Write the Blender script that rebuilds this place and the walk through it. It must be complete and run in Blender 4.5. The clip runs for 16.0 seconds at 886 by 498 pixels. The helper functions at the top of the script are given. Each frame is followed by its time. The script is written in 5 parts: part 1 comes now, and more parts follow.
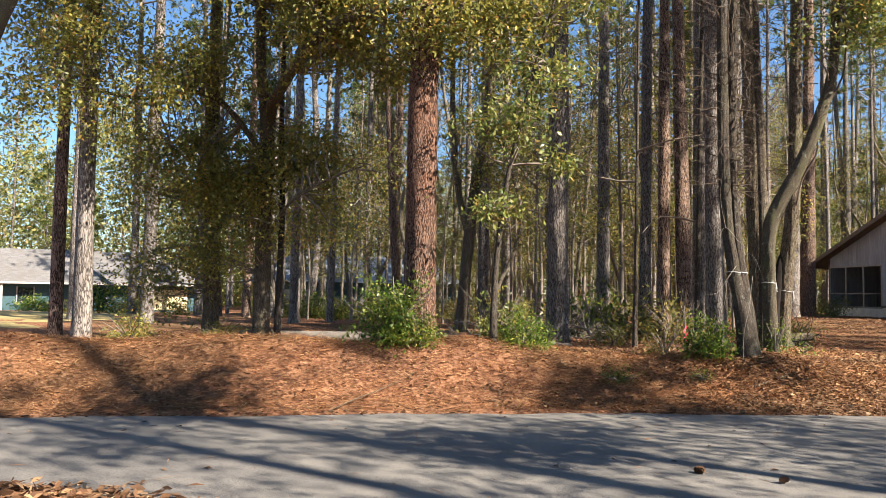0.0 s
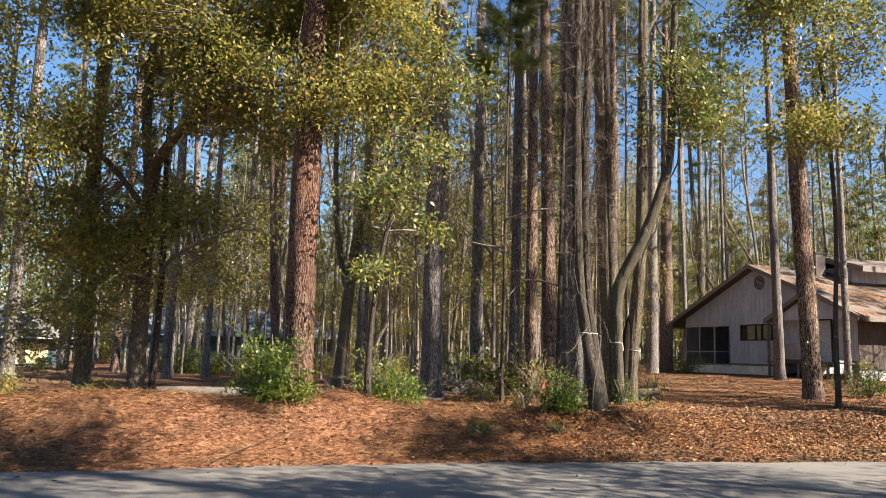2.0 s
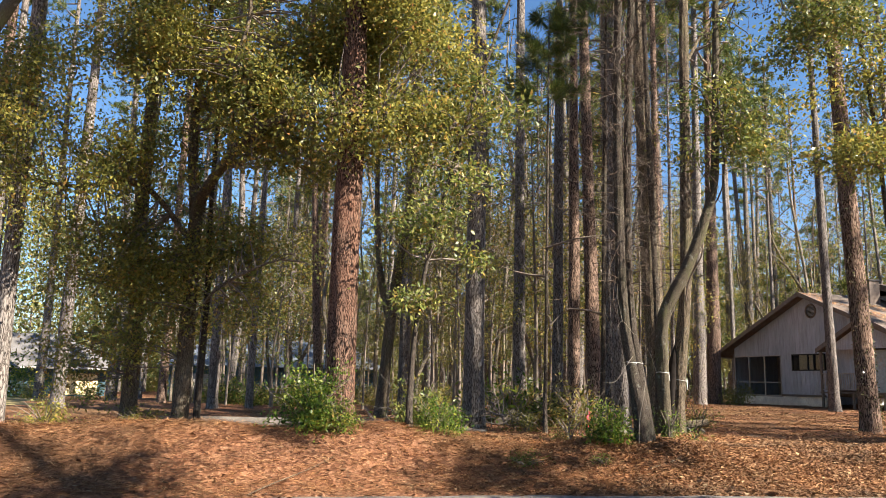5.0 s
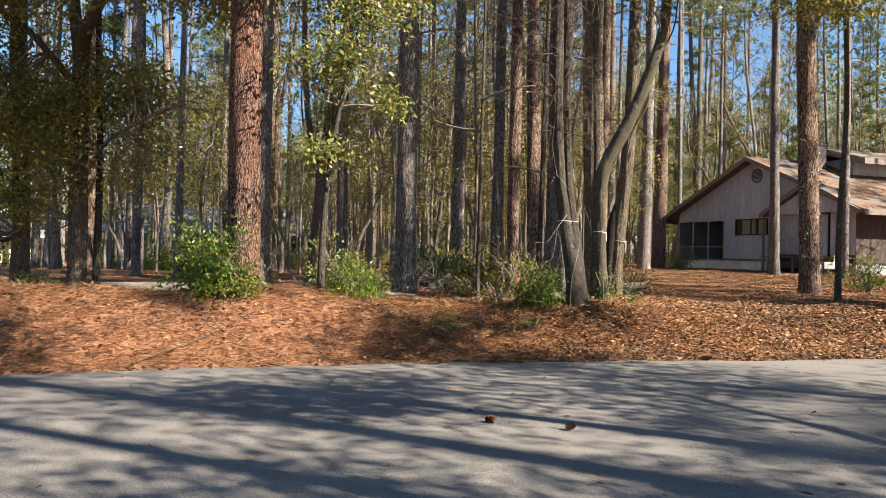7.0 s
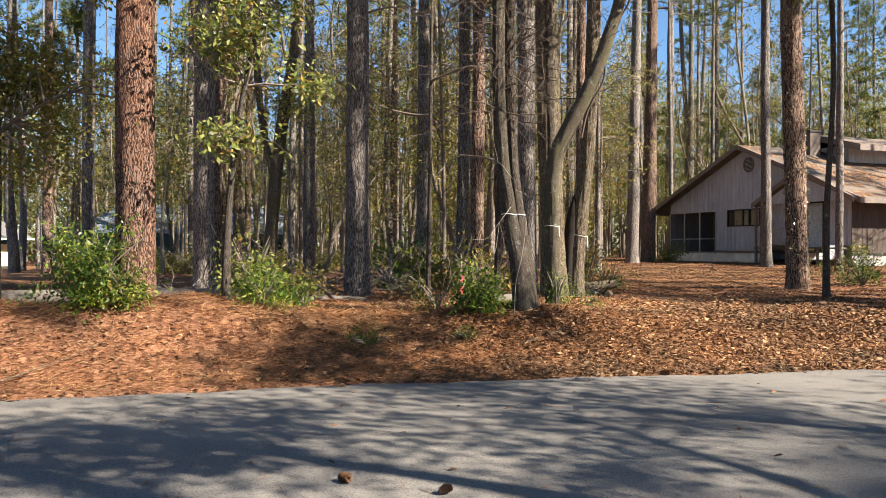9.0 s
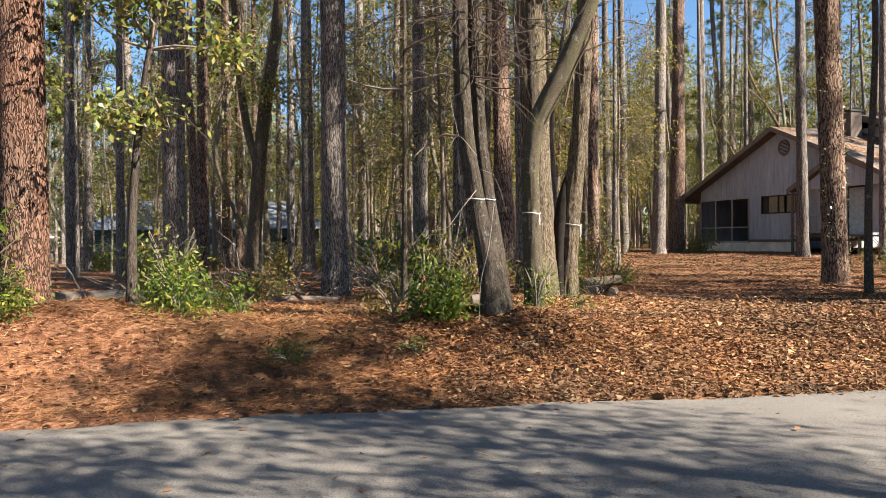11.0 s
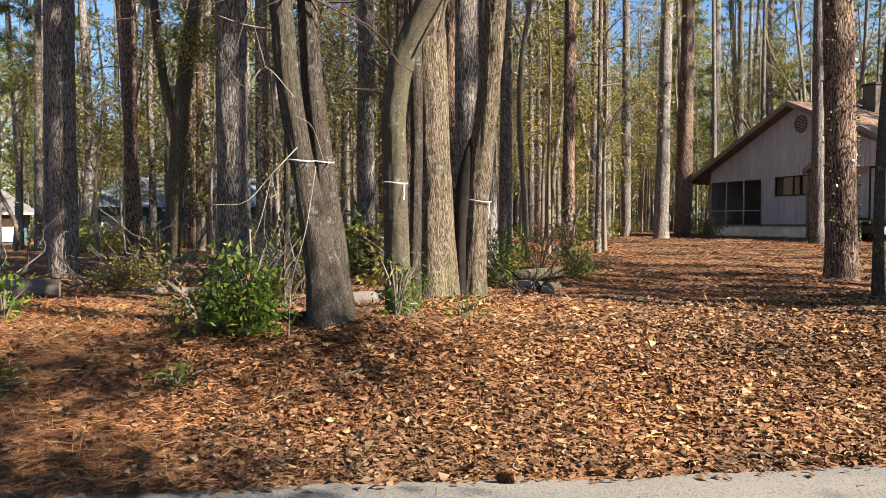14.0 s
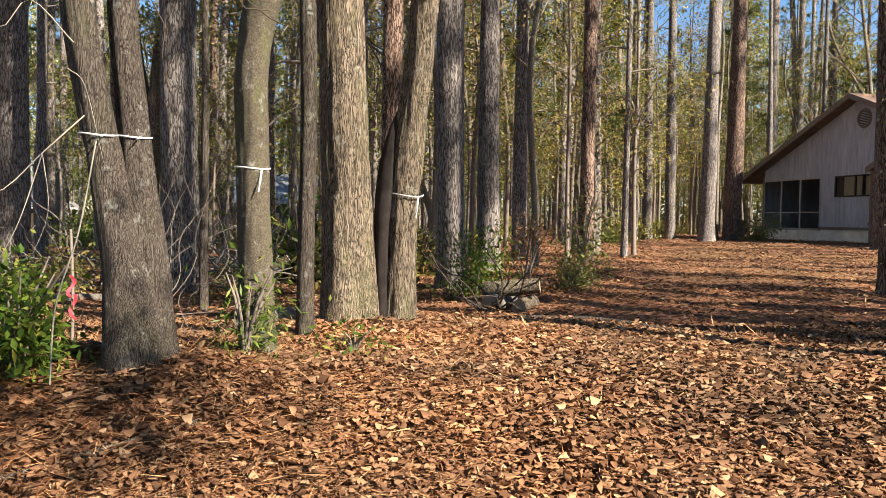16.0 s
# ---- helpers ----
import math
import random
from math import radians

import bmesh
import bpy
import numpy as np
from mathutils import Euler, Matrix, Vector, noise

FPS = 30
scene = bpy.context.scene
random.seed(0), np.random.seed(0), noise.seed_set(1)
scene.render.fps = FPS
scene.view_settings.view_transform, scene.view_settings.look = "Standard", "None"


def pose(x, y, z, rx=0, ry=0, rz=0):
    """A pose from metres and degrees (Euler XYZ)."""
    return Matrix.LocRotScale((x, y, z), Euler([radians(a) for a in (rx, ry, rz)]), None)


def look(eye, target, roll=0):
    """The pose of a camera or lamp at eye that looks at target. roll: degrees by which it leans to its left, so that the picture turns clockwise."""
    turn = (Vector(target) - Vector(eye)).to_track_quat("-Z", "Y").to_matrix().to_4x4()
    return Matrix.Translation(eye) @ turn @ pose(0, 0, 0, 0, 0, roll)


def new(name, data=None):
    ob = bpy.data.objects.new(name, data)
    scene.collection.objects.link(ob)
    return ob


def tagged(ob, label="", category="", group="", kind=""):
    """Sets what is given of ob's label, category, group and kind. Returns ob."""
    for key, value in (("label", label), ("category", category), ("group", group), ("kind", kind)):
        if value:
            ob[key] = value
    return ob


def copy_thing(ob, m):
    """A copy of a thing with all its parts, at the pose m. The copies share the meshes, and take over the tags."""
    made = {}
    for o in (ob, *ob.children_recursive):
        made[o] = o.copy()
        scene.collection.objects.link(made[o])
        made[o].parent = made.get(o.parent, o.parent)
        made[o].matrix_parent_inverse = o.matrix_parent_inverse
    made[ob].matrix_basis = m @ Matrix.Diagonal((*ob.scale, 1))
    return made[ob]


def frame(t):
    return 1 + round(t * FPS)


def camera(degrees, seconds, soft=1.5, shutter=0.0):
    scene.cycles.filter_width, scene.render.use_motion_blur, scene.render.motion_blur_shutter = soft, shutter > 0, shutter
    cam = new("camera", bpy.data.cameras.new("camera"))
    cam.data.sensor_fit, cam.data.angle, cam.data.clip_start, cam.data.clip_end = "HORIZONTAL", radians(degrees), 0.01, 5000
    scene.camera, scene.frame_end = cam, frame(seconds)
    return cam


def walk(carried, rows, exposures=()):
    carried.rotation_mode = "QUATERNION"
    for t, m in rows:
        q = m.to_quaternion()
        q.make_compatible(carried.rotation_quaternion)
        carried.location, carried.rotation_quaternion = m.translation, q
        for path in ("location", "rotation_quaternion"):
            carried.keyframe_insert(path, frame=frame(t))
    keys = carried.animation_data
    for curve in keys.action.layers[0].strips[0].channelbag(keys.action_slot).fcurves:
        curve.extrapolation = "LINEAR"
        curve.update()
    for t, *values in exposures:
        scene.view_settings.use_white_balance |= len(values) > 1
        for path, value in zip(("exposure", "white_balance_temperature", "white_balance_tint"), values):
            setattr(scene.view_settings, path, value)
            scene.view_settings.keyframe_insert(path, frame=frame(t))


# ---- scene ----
cam = camera(59.8, 16.0, soft=0.7)
PATH = [
    (0, (-0.638, -0.91, 1.385), (-0.786, 1.081, 1.504), 0.9),
    (0.5, (-0.632, -1.158, 1.389), (-0.688, 0.838, 1.508), 1.1),
    (1, (-0.664, -1.42, 1.396), (-0.641, 0.575, 1.536), 1.2),
    (1.5, (-0.634, -1.575, 1.409), (-0.538, 0.414, 1.595), 1.3),
    (2, (-0.54, -1.736, 1.426), (-0.387, 0.24, 1.691), 1.3),
    (2.5, (-0.507, -1.799, 1.452), (-0.328, 0.155, 1.84), 1.2),
    (3, (-0.5, -1.832, 1.488), (-0.331, 0.087, 2.028), 0.8),
    (3.5, (-0.517, -1.829, 1.556), (-0.377, 0.038, 2.258), -0.1),
    (4, (-0.558, -1.881, 1.563), (-0.462, -0.07, 2.405), -0.5),
    (4.5, (-0.535, -1.873, 1.529), (-0.479, -0.02, 2.281), 0.1),
    (5, (-0.524, -1.694, 1.412), (-0.481, 0.276, 1.752), 1.3),
    (7.5, (0.299, -0.127, 1.318), (0.495, 1.864, 1.319), 0.8),
    (8, (0.56, 0.178, 1.34), (0.768, 2.167, 1.341), 0.7),
    (10.5, (1.877, 2.136, 1.384), (1.964, 4.134, 1.36), -0.7),
    (11, (2.112, 2.532, 1.366), (2.194, 4.53, 1.34), -0.6),
    (11.5, (2.383, 2.917, 1.331), (2.47, 4.915, 1.299), -0.5),
    (12, (2.649, 3.31, 1.358), (2.738, 5.308, 1.315), -0.2),
    (12.5, (2.885, 3.727, 1.373), (2.969, 5.725, 1.319), -0.0),
    (13, (3.198, 4.149, 1.369), (3.265, 6.147, 1.306), -0.0),
    (13.5, (3.468, 4.563, 1.344), (3.511, 6.561, 1.276), -0.1),
    (14, (3.781, 4.967, 1.35), (3.809, 6.965, 1.275), 0.0),
    (14.5, (4.112, 5.402, 1.38), (4.113, 7.4, 1.3), 0.2),
    (15, (4.35, 5.861, 1.384), (4.325, 7.859, 1.305), 0.3),
    (15.5, (4.643, 6.277, 1.395), (4.572, 8.274, 1.317), 0.6),
    (16, (4.877, 6.72, 1.365), (4.764, 8.715, 1.286), 0.6),
]
walk(cam, [(t, look(eye, target, roll)) for t, eye, target, roll in PATH])

# ---- light ----
SUN_WAY = Vector((0.87, -0.5, 0.76)).normalized()
world = bpy.data.worlds.new("sky")
world.use_nodes = True
sky = world.node_tree.nodes.new("ShaderNodeTexSky")
sky.sky_type, sky.sun_disc = "NISHITA", False
sky.sun_elevation = math.asin(SUN_WAY.z)
sky.sun_rotation = math.atan2(SUN_WAY.x, SUN_WAY.y)
sky.ozone_density, sky.dust_density = 4.0, 0.2
rich = world.node_tree.nodes.new("ShaderNodeHueSaturation")
rich.inputs["Saturation"].default_value = 1.1
world.node_tree.links.new(sky.outputs[0], rich.inputs["Color"])
world.node_tree.links.new(rich.outputs[0], world.node_tree.nodes["Background"].inputs[0])
world.node_tree.nodes["Background"].inputs[1].default_value = 0.058
scene.world = world
sun = new("sun", bpy.data.lights.new("sun", "SUN"))
sun.data.energy, sun.data.angle, sun.data.color = 5.6, radians(0.55), (1.0, 0.885, 0.74)
sun.matrix_world = look(tuple(SUN_WAY * 60), (0, 0, 0))
scene.view_settings.exposure = 1.78

# ---- materials ----


def shader(name, rough=0.8, spec=0.3):
    m = bpy.data.materials.new(name)
    m.use_nodes = True
    p = m.node_tree.nodes["Principled BSDF"]
    p.inputs["Roughness"].default_value = rough
    p.inputs["Specular IOR Level"].default_value = spec
    return m, m.node_tree, p


def node(nt, kind, **values):
    n = nt.nodes.new(kind)
    for key, value in values.items():
        if key in n.inputs:
            n.inputs[key].default_value = value
    return n


def coords(nt, scale, kind="Object"):
    c = nt.nodes.new("ShaderNodeTexCoord")
    mp = nt.nodes.new("ShaderNodeMapping")
    mp.inputs["Scale"].default_value = scale
    nt.links.new(c.outputs[kind], mp.inputs["Vector"])
    return mp.outputs[0]


def noise_tex(nt, vec, scale, detail=4.0, rough=0.6):
    n = node(nt, "ShaderNodeTexNoise", Scale=scale, Detail=detail, Roughness=rough)
    nt.links.new(vec, n.inputs["Vector"])
    return n.outputs["Fac"]


def voronoi(nt, vec, scale, feature="F1", kind="Distance"):
    n = node(nt, "ShaderNodeTexVoronoi", Scale=scale)
    n.feature = feature
    nt.links.new(vec, n.inputs["Vector"])
    return n.outputs[kind]


def ramp(nt, fac, stops):
    r = nt.nodes.new("ShaderNodeValToRGB")
    while len(r.color_ramp.elements) < len(stops):
        r.color_ramp.elements.new(0.5)
    for e, (at, col) in zip(r.color_ramp.elements, stops):
        e.position, e.color = at, (*col, 1)
    nt.links.new(fac, r.inputs[0])
    return r.outputs[0]


def blend(nt, a, b, fac, mode="MIX"):
    n = nt.nodes.new("ShaderNodeMix")
    n.data_type, n.blend_type = "RGBA", mode
    for value, at in ((fac, 0), (a, 6), (b, 7)):
        if isinstance(value, (int, float)):
            n.inputs[at].default_value = value
        elif isinstance(value, tuple):
            n.inputs[at].default_value = (*value, 1)
        else:
            nt.links.new(value, n.inputs[at])
    return n.outputs[2]


def maths(nt, op, a, b):
    n = nt.nodes.new("ShaderNodeMath")
    n.operation = op
    for value, at in ((a, 0), (b, 1)):
        if isinstance(value, (int, float)):
            n.inputs[at].default_value = value
        else:
            nt.links.new(value, n.inputs[at])
    return n.outputs[0]


def bump(nt, p, height, strength, distance):
    b = node(nt, "ShaderNodeBump", Strength=strength, Distance=distance)
    nt.links.new(height, b.inputs["Height"])
    nt.links.new(b.outputs[0], p.inputs["Normal"])


def tone(nt, col, amount=0.35):
    """Varies a colour's brightness from object to object."""
    info = nt.nodes.new("ShaderNodeObjectInfo")
    v = maths(nt, "MULTIPLY_ADD", info.outputs["Random"], amount)
    v.node.inputs[2].default_value = 1 - amount / 2
    hsv = nt.nodes.new("ShaderNodeHueSaturation")
    nt.links.new(v, hsv.inputs["Value"])
    nt.links.new(col, hsv.inputs["Color"])
    return hsv.outputs[0]


def bark(name, deep, mid, high, across, along, moss=0.0, lichen=0.0, strength=0.7, red=None):
    m, nt, p = shader(name, 0.92, 0.15)
    v = coords(nt, (1, 1, along / across))
    warp = node(nt, "ShaderNodeTexNoise", Scale=across * 0.6, Detail=2.0)
    nt.links.new(v, warp.inputs["Vector"])
    mixed = blend(nt, v, warp.outputs["Color"], 0.16, "ADD")
    cells = voronoi(nt, mixed, across, "DISTANCE_TO_EDGE")
    fine = noise_tex(nt, v, across * 2, 7, 0.75)
    big = noise_tex(nt, coords(nt, (1, 1, 0.6)), 1.7, 3)
    h = maths(nt, "ADD", maths(nt, "MINIMUM", maths(nt, "MULTIPLY", cells, 2.6), 0.5), maths(nt, "MULTIPLY", fine, 0.62))
    col = ramp(nt, h, [(0.34, deep), (0.56, mid), (0.84, high)])
    if red:
        col = blend(nt, col, red, maths(nt, "MULTIPLY", ramp(nt, big, [(0.42, (0, 0, 0)), (0.62, (1, 1, 1))]), 0.55), "MIX")
        col = blend(nt, col, ramp(nt, h, [(0.3, (0.2, 0.2, 0.2)), (0.75, (1.15, 1.15, 1.15))]), 0.8, "MULTIPLY")
    col = blend(nt, col, ramp(nt, big, [(0.3, (0.7, 0.68, 0.66)), (0.7, (1.2, 1.18, 1.15))]), 0.7, "MULTIPLY")
    if moss:
        mask = ramp(nt, noise_tex(nt, coords(nt, (1, 1, 0.35)), 4.5, 5, 0.65), [(0.5, (0, 0, 0)), (0.68, (1, 1, 1))])
        col = blend(nt, col, (0.10, 0.12, 0.035), maths(nt, "MULTIPLY", mask, moss))
    if lichen:
        mask = ramp(nt, noise_tex(nt, coords(nt, (1, 1, 0.8)), 14, 5, 0.7), [(0.58, (0, 0, 0)), (0.68, (1, 1, 1))])
        col = blend(nt, col, (0.42, 0.43, 0.38), maths(nt, "MULTIPLY", mask, lichen))
    nt.links.new(tone(nt, col), p.inputs["Base Color"])
    bump(nt, p, h, strength, 0.02)
    return m


def leaf_mat(name, stops, gloss=0.45, through_light=0.5, spec=0.25):
    """Leaves: each island takes its own colour; light also comes through the blade."""
    m, nt, p = shader(name, gloss, spec)
    g = nt.nodes.new("ShaderNodeNewGeometry")
    col = ramp(nt, g.outputs["Random Per Island"], stops)
    # Random clump tone; its bright end puts the gold of sunlit clumps into the colour.
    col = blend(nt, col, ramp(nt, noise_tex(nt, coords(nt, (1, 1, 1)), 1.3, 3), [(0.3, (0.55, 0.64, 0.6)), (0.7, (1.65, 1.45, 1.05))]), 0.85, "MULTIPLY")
    nt.links.new(col, p.inputs["Base Color"])
    t = nt.nodes.new("ShaderNodeBsdfTranslucent")
    nt.links.new(col, t.inputs["Color"])
    mix = nt.nodes.new("ShaderNodeMixShader")
    mix.inputs[0].default_value = through_light
    nt.links.new(p.outputs[0], mix.inputs[1])
    nt.links.new(t.outputs[0], mix.inputs[2])
    nt.links.new(mix.outputs[0], nt.nodes["Material Output"].inputs["Surface"])
    return m


def plain(name, col, rough=0.7, scale=6.0, vary=0.25, grain=0.15, spec=0.3, stretch=(1, 1, 1)):
    """Paint, wood or metal with soft stains and fine grain."""
    m, nt, p = shader(name, rough, spec)
    v = coords(nt, stretch)
    a = ramp(nt, noise_tex(nt, v, scale, 4), [(0.3, (1 - vary,) * 3), (0.7, (1 + vary * 0.6,) * 3)])
    b = ramp(nt, noise_tex(nt, v, scale * 12, 3), [(0.3, (1 - grain,) * 3), (0.7, (1 + grain,) * 3)])
    c = blend(nt, blend(nt, col, a, 1.0, "MULTIPLY"), b, 1.0, "MULTIPLY")
    nt.links.new(tone(nt, c, 0.15), p.inputs["Base Color"])
    bump(nt, p, noise_tex(nt, v, scale * 8, 3), 0.25, 0.005)
    return m


def make_asphalt():
    m, nt, p = shader("asphalt", 0.85, 0.3)
    v = coords(nt, (1, 1, 1))
    stone = voronoi(nt, v, 90)
    fine = noise_tex(nt, v, 160, 3)
    stain = noise_tex(nt, coords(nt, (0.5, 1.2, 1)), 0.8, 5, 0.6)
    col = ramp(nt, stone, [(0.0, (0.22, 0.208, 0.192)), (0.6, (0.155, 0.147, 0.137)), (1.0, (0.075, 0.071, 0.068))])
    col = blend(nt, col, ramp(nt, stain, [(0.3, (0.72, 0.72, 0.74)), (0.7, (1.22, 1.2, 1.14))]), 1.0, "MULTIPLY")
    col = blend(nt, col, ramp(nt, fine, [(0.3, (0.8, 0.8, 0.8)), (0.7, (1.2, 1.2, 1.2))]), 1.0, "MULTIPLY")
    nt.links.new(col, p.inputs["Base Color"])
    bump(nt, p, maths(nt, "ADD", stone, fine), 0.35, 0.006)
    return m


def make_litter():
    m, nt, p = shader("leaf_litter_soil", 0.95, 0.1)
    v = coords(nt, (1, 1, 1))
    bits = node(nt, "ShaderNodeTexVoronoi", Scale=22.0)
    nt.links.new(blend(nt, v, node(nt, "ShaderNodeTexNoise", Scale=9.0).outputs["Color"], 0.1, "ADD"), bits.inputs["Vector"])
    piece = ramp(nt, bits.outputs["Color"], [(0.1, (0.105, 0.054, 0.034)), (0.4, (0.175, 0.094, 0.058)), (0.65, (0.245, 0.138, 0.085)), (0.95, (0.35, 0.22, 0.145))])
    straw = noise_tex(nt, coords(nt, (7, 2.2, 3)), 14, 6, 0.75)
    col = blend(nt, piece, ramp(nt, straw, [(0.3, (0.62, 0.58, 0.56)), (0.7, (1.3, 1.2, 1.12))]), 0.85, "MULTIPLY")
    patch = noise_tex(nt, v, 0.45, 4)
    col = blend(nt, col, ramp(nt, patch, [(0.35, (0.75, 0.72, 0.72)), (0.65, (1.2, 1.08, 0.98))]), 1.0, "MULTIPLY")
    far = noise_tex(nt, v, 0.12, 3)
    col = blend(nt, col, (0.10, 0.09, 0.035), maths(nt, "MULTIPLY", ramp(nt, far, [(0.5, (0, 0, 0)), (0.62, (1, 1, 1))]), 0.35))
    nt.links.new(col, p.inputs["Base Color"])
    bump(nt, p, maths(nt, "ADD", bits.outputs["Distance"], straw), 0.6, 0.02)
    return m


M_ASPHALT, M_LITTER = make_asphalt(), make_litter()
M_PINE = bark("bark_pine_grey", (0.045, 0.039, 0.036), (0.125, 0.109, 0.10), (0.25, 0.228, 0.214), 25, 4.6, lichen=0.2)
M_PINE_RED = bark("bark_pine_red", (0.045, 0.03, 0.023), (0.135, 0.09, 0.07), (0.25, 0.18, 0.145), 24, 5.0, red=(0.17, 0.112, 0.083), lichen=0.15)
# Redder, darker pine bark: leaf shade on the big pine is put into it.
M_PINE_RED_SHADED = bark("bark_pine_red_shaded", (0.022, 0.013, 0.01), (0.085, 0.05, 0.037), (0.19, 0.12, 0.09), 30, 8.0, red=(0.15, 0.07, 0.044), lichen=0.12)
M_OAK = bark("bark_oak_ridged", (0.026, 0.021, 0.016), (0.10, 0.08, 0.06), (0.21, 0.17, 0.124), 50, 4.2, moss=0.3, lichen=0.3)
M_POLE = bark("bark_pole_grey", (0.07, 0.058, 0.045), (0.17, 0.145, 0.115), (0.27, 0.235, 0.19), 40, 9.0, moss=0.2, lichen=0.4)
M_OAK_DARK = bark("bark_oak_dark", (0.022, 0.018, 0.015), (0.058, 0.047, 0.039), (0.105, 0.089, 0.074), 62, 4.5, moss=0.12, lichen=0.3, strength=0.7)
M_SMOOTH = bark("bark_smooth_mossy", (0.05, 0.042, 0.03), (0.08, 0.068, 0.049), (0.12, 0.103, 0.075), 40, 46.0, moss=0.55, lichen=0.35, strength=0.35)
M_TWIG = plain("grey_twig", (0.17, 0.14, 0.115), 0.9)
M_BLACK_BARK = plain("black_bark", (0.022, 0.018, 0.016), 0.95, 14, 0.4, 0.4, 0.15)
M_VINE = plain("brown_vine_bark", (0.075, 0.054, 0.04), 0.9)
M_PALE = plain("pale_dead_wood", (0.27, 0.235, 0.19), 0.85)
M_DEAD = plain("weathered_log", (0.15, 0.132, 0.115), 0.9, 5, 0.4, 0.3, 0.2)
M_CUT = plain("cut_wood", (0.33, 0.25, 0.17), 0.85)
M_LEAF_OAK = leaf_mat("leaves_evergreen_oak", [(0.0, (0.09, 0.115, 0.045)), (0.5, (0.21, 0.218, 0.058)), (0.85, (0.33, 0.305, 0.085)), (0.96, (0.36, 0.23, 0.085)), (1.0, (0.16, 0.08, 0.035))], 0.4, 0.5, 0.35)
M_LEAF_LIGHT = leaf_mat("leaves_pale_green", [(0.0, (0.06, 0.09, 0.028)), (0.5, (0.14, 0.175, 0.045)), (0.85, (0.25, 0.25, 0.085)), (1.0, (0.3, 0.19, 0.06))], 0.42, 0.36, 0.35)
M_LEAF_BUSH = leaf_mat("leaves_glossy_shrub", [(0.0, (0.03, 0.065, 0.014)), (0.4, (0.07, 0.13, 0.025)), (0.75, (0.15, 0.22, 0.04)), (1.0, (0.30, 0.30, 0.08))], 0.35)
M_LEAF_FAR = leaf_mat("leaves_understory", [(0.0, (0.06, 0.075, 0.025)), (0.4, (0.16, 0.165, 0.05)), (0.7, (0.28, 0.25, 0.085)), (0.9, (0.33, 0.22, 0.085)), (1.0, (0.16, 0.09, 0.04))], 0.55, 0.45)
M_IVY = leaf_mat("leaves_ivy", [(0.0, (0.06, 0.075, 0.035)), (0.6, (0.14, 0.15, 0.08)), (1.0, (0.26, 0.23, 0.16))], 0.25, 0.1, 0.6)
# Paler than the understory leaves: distant haze and sunlight are put into the colour.
M_LEAF_DISTANT = leaf_mat("leaves_distant_haze_pale", [(0.0, (0.11, 0.14, 0.055)), (0.4, (0.20, 0.23, 0.09)), (0.75, (0.31, 0.31, 0.135)), (1.0, (0.33, 0.25, 0.14))], 0.7, 0.45)
M_LEAF_RED = leaf_mat("leaves_rusty", [(0.0, (0.12, 0.07, 0.04)), (0.5, (0.22, 0.10, 0.05)), (1.0, (0.30, 0.20, 0.07))], 0.6)
M_NEEDLE = leaf_mat("pine_needles_green", [(0.0, (0.035, 0.06, 0.018)), (0.5, (0.075, 0.11, 0.03)), (0.85, (0.14, 0.17, 0.045)), (1.0, (0.24, 0.18, 0.06))], 0.5, 0.3)
M_FALLEN = leaf_mat("fallen_leaves", [(0.0, (0.07, 0.037, 0.024)), (0.3, (0.13, 0.07, 0.046)), (0.7, (0.195, 0.112, 0.074)), (0.93, (0.275, 0.175, 0.115)), (1.0, (0.36, 0.26, 0.185))], 0.7, 0.12, 0.15)
M_STRAW = leaf_mat("fallen_pine_straw", [(0.0, (0.09, 0.042, 0.026)), (0.4, (0.2, 0.097, 0.055)), (0.75, (0.33, 0.178, 0.098)), (1.0, (0.47, 0.31, 0.19))], 0.7, 0.15)
M_SIDING = plain("grey_wood_siding", (0.43, 0.455, 0.515), 0.85, 1.2, 0.25, 0.2, 0.2, (6, 6, 1))
# Boards of the long side wall, a darker brown than the gable siding.
M_SIDE_BOARDS = plain("dark_brown_boards", (0.085, 0.066, 0.056), 0.85, 1.2, 0.3, 0.25, 0.2, (6, 6, 1))
M_TRIM = plain("brown_trim_paint", (0.20, 0.165, 0.14), 0.75)
M_WHITE = plain("white_masonry_paint", (0.8, 0.77, 0.70), 0.85, 1.5, 0.25)
M_FRAME = plain("pale_frame_paint", (0.42, 0.39, 0.36), 0.7)
M_DARKFRAME = plain("dark_frame_paint", (0.03, 0.027, 0.025), 0.5)
M_DOOR = plain("pale_blue_door_paint", (0.42, 0.50, 0.54), 0.6)
M_INSIDE = plain("dim_interior_paint", (0.30, 0.25, 0.19), 0.9)
M_CURTAIN = plain("tan_curtain_cloth", (0.75, 0.62, 0.38), 0.9, 3, 0.3, 0.2, 0.2, (9, 9, 1))
M_BRICK = plain("brown_chimney_brick", (0.13, 0.105, 0.09), 0.9, 5)
M_RIBBON = plain("white_ribbon_plastic", (0.46, 0.46, 0.45), 0.5)
M_PINK = plain("pink_flagging_plastic", (0.85, 0.10, 0.13), 0.5)
M_CONE = plain("pine_cone_scales", (0.16, 0.085, 0.045), 0.85, 30)
M_LAWN = plain("winter_lawn", (0.30, 0.24, 0.10), 0.95, 0.6, 0.35, 0.3)
M_TEAL = plain("teal_wall_paint", (0.05, 0.10, 0.12), 0.8)
M_YELLOW = plain("cream_garage_paint", (0.72, 0.60, 0.34), 0.7)


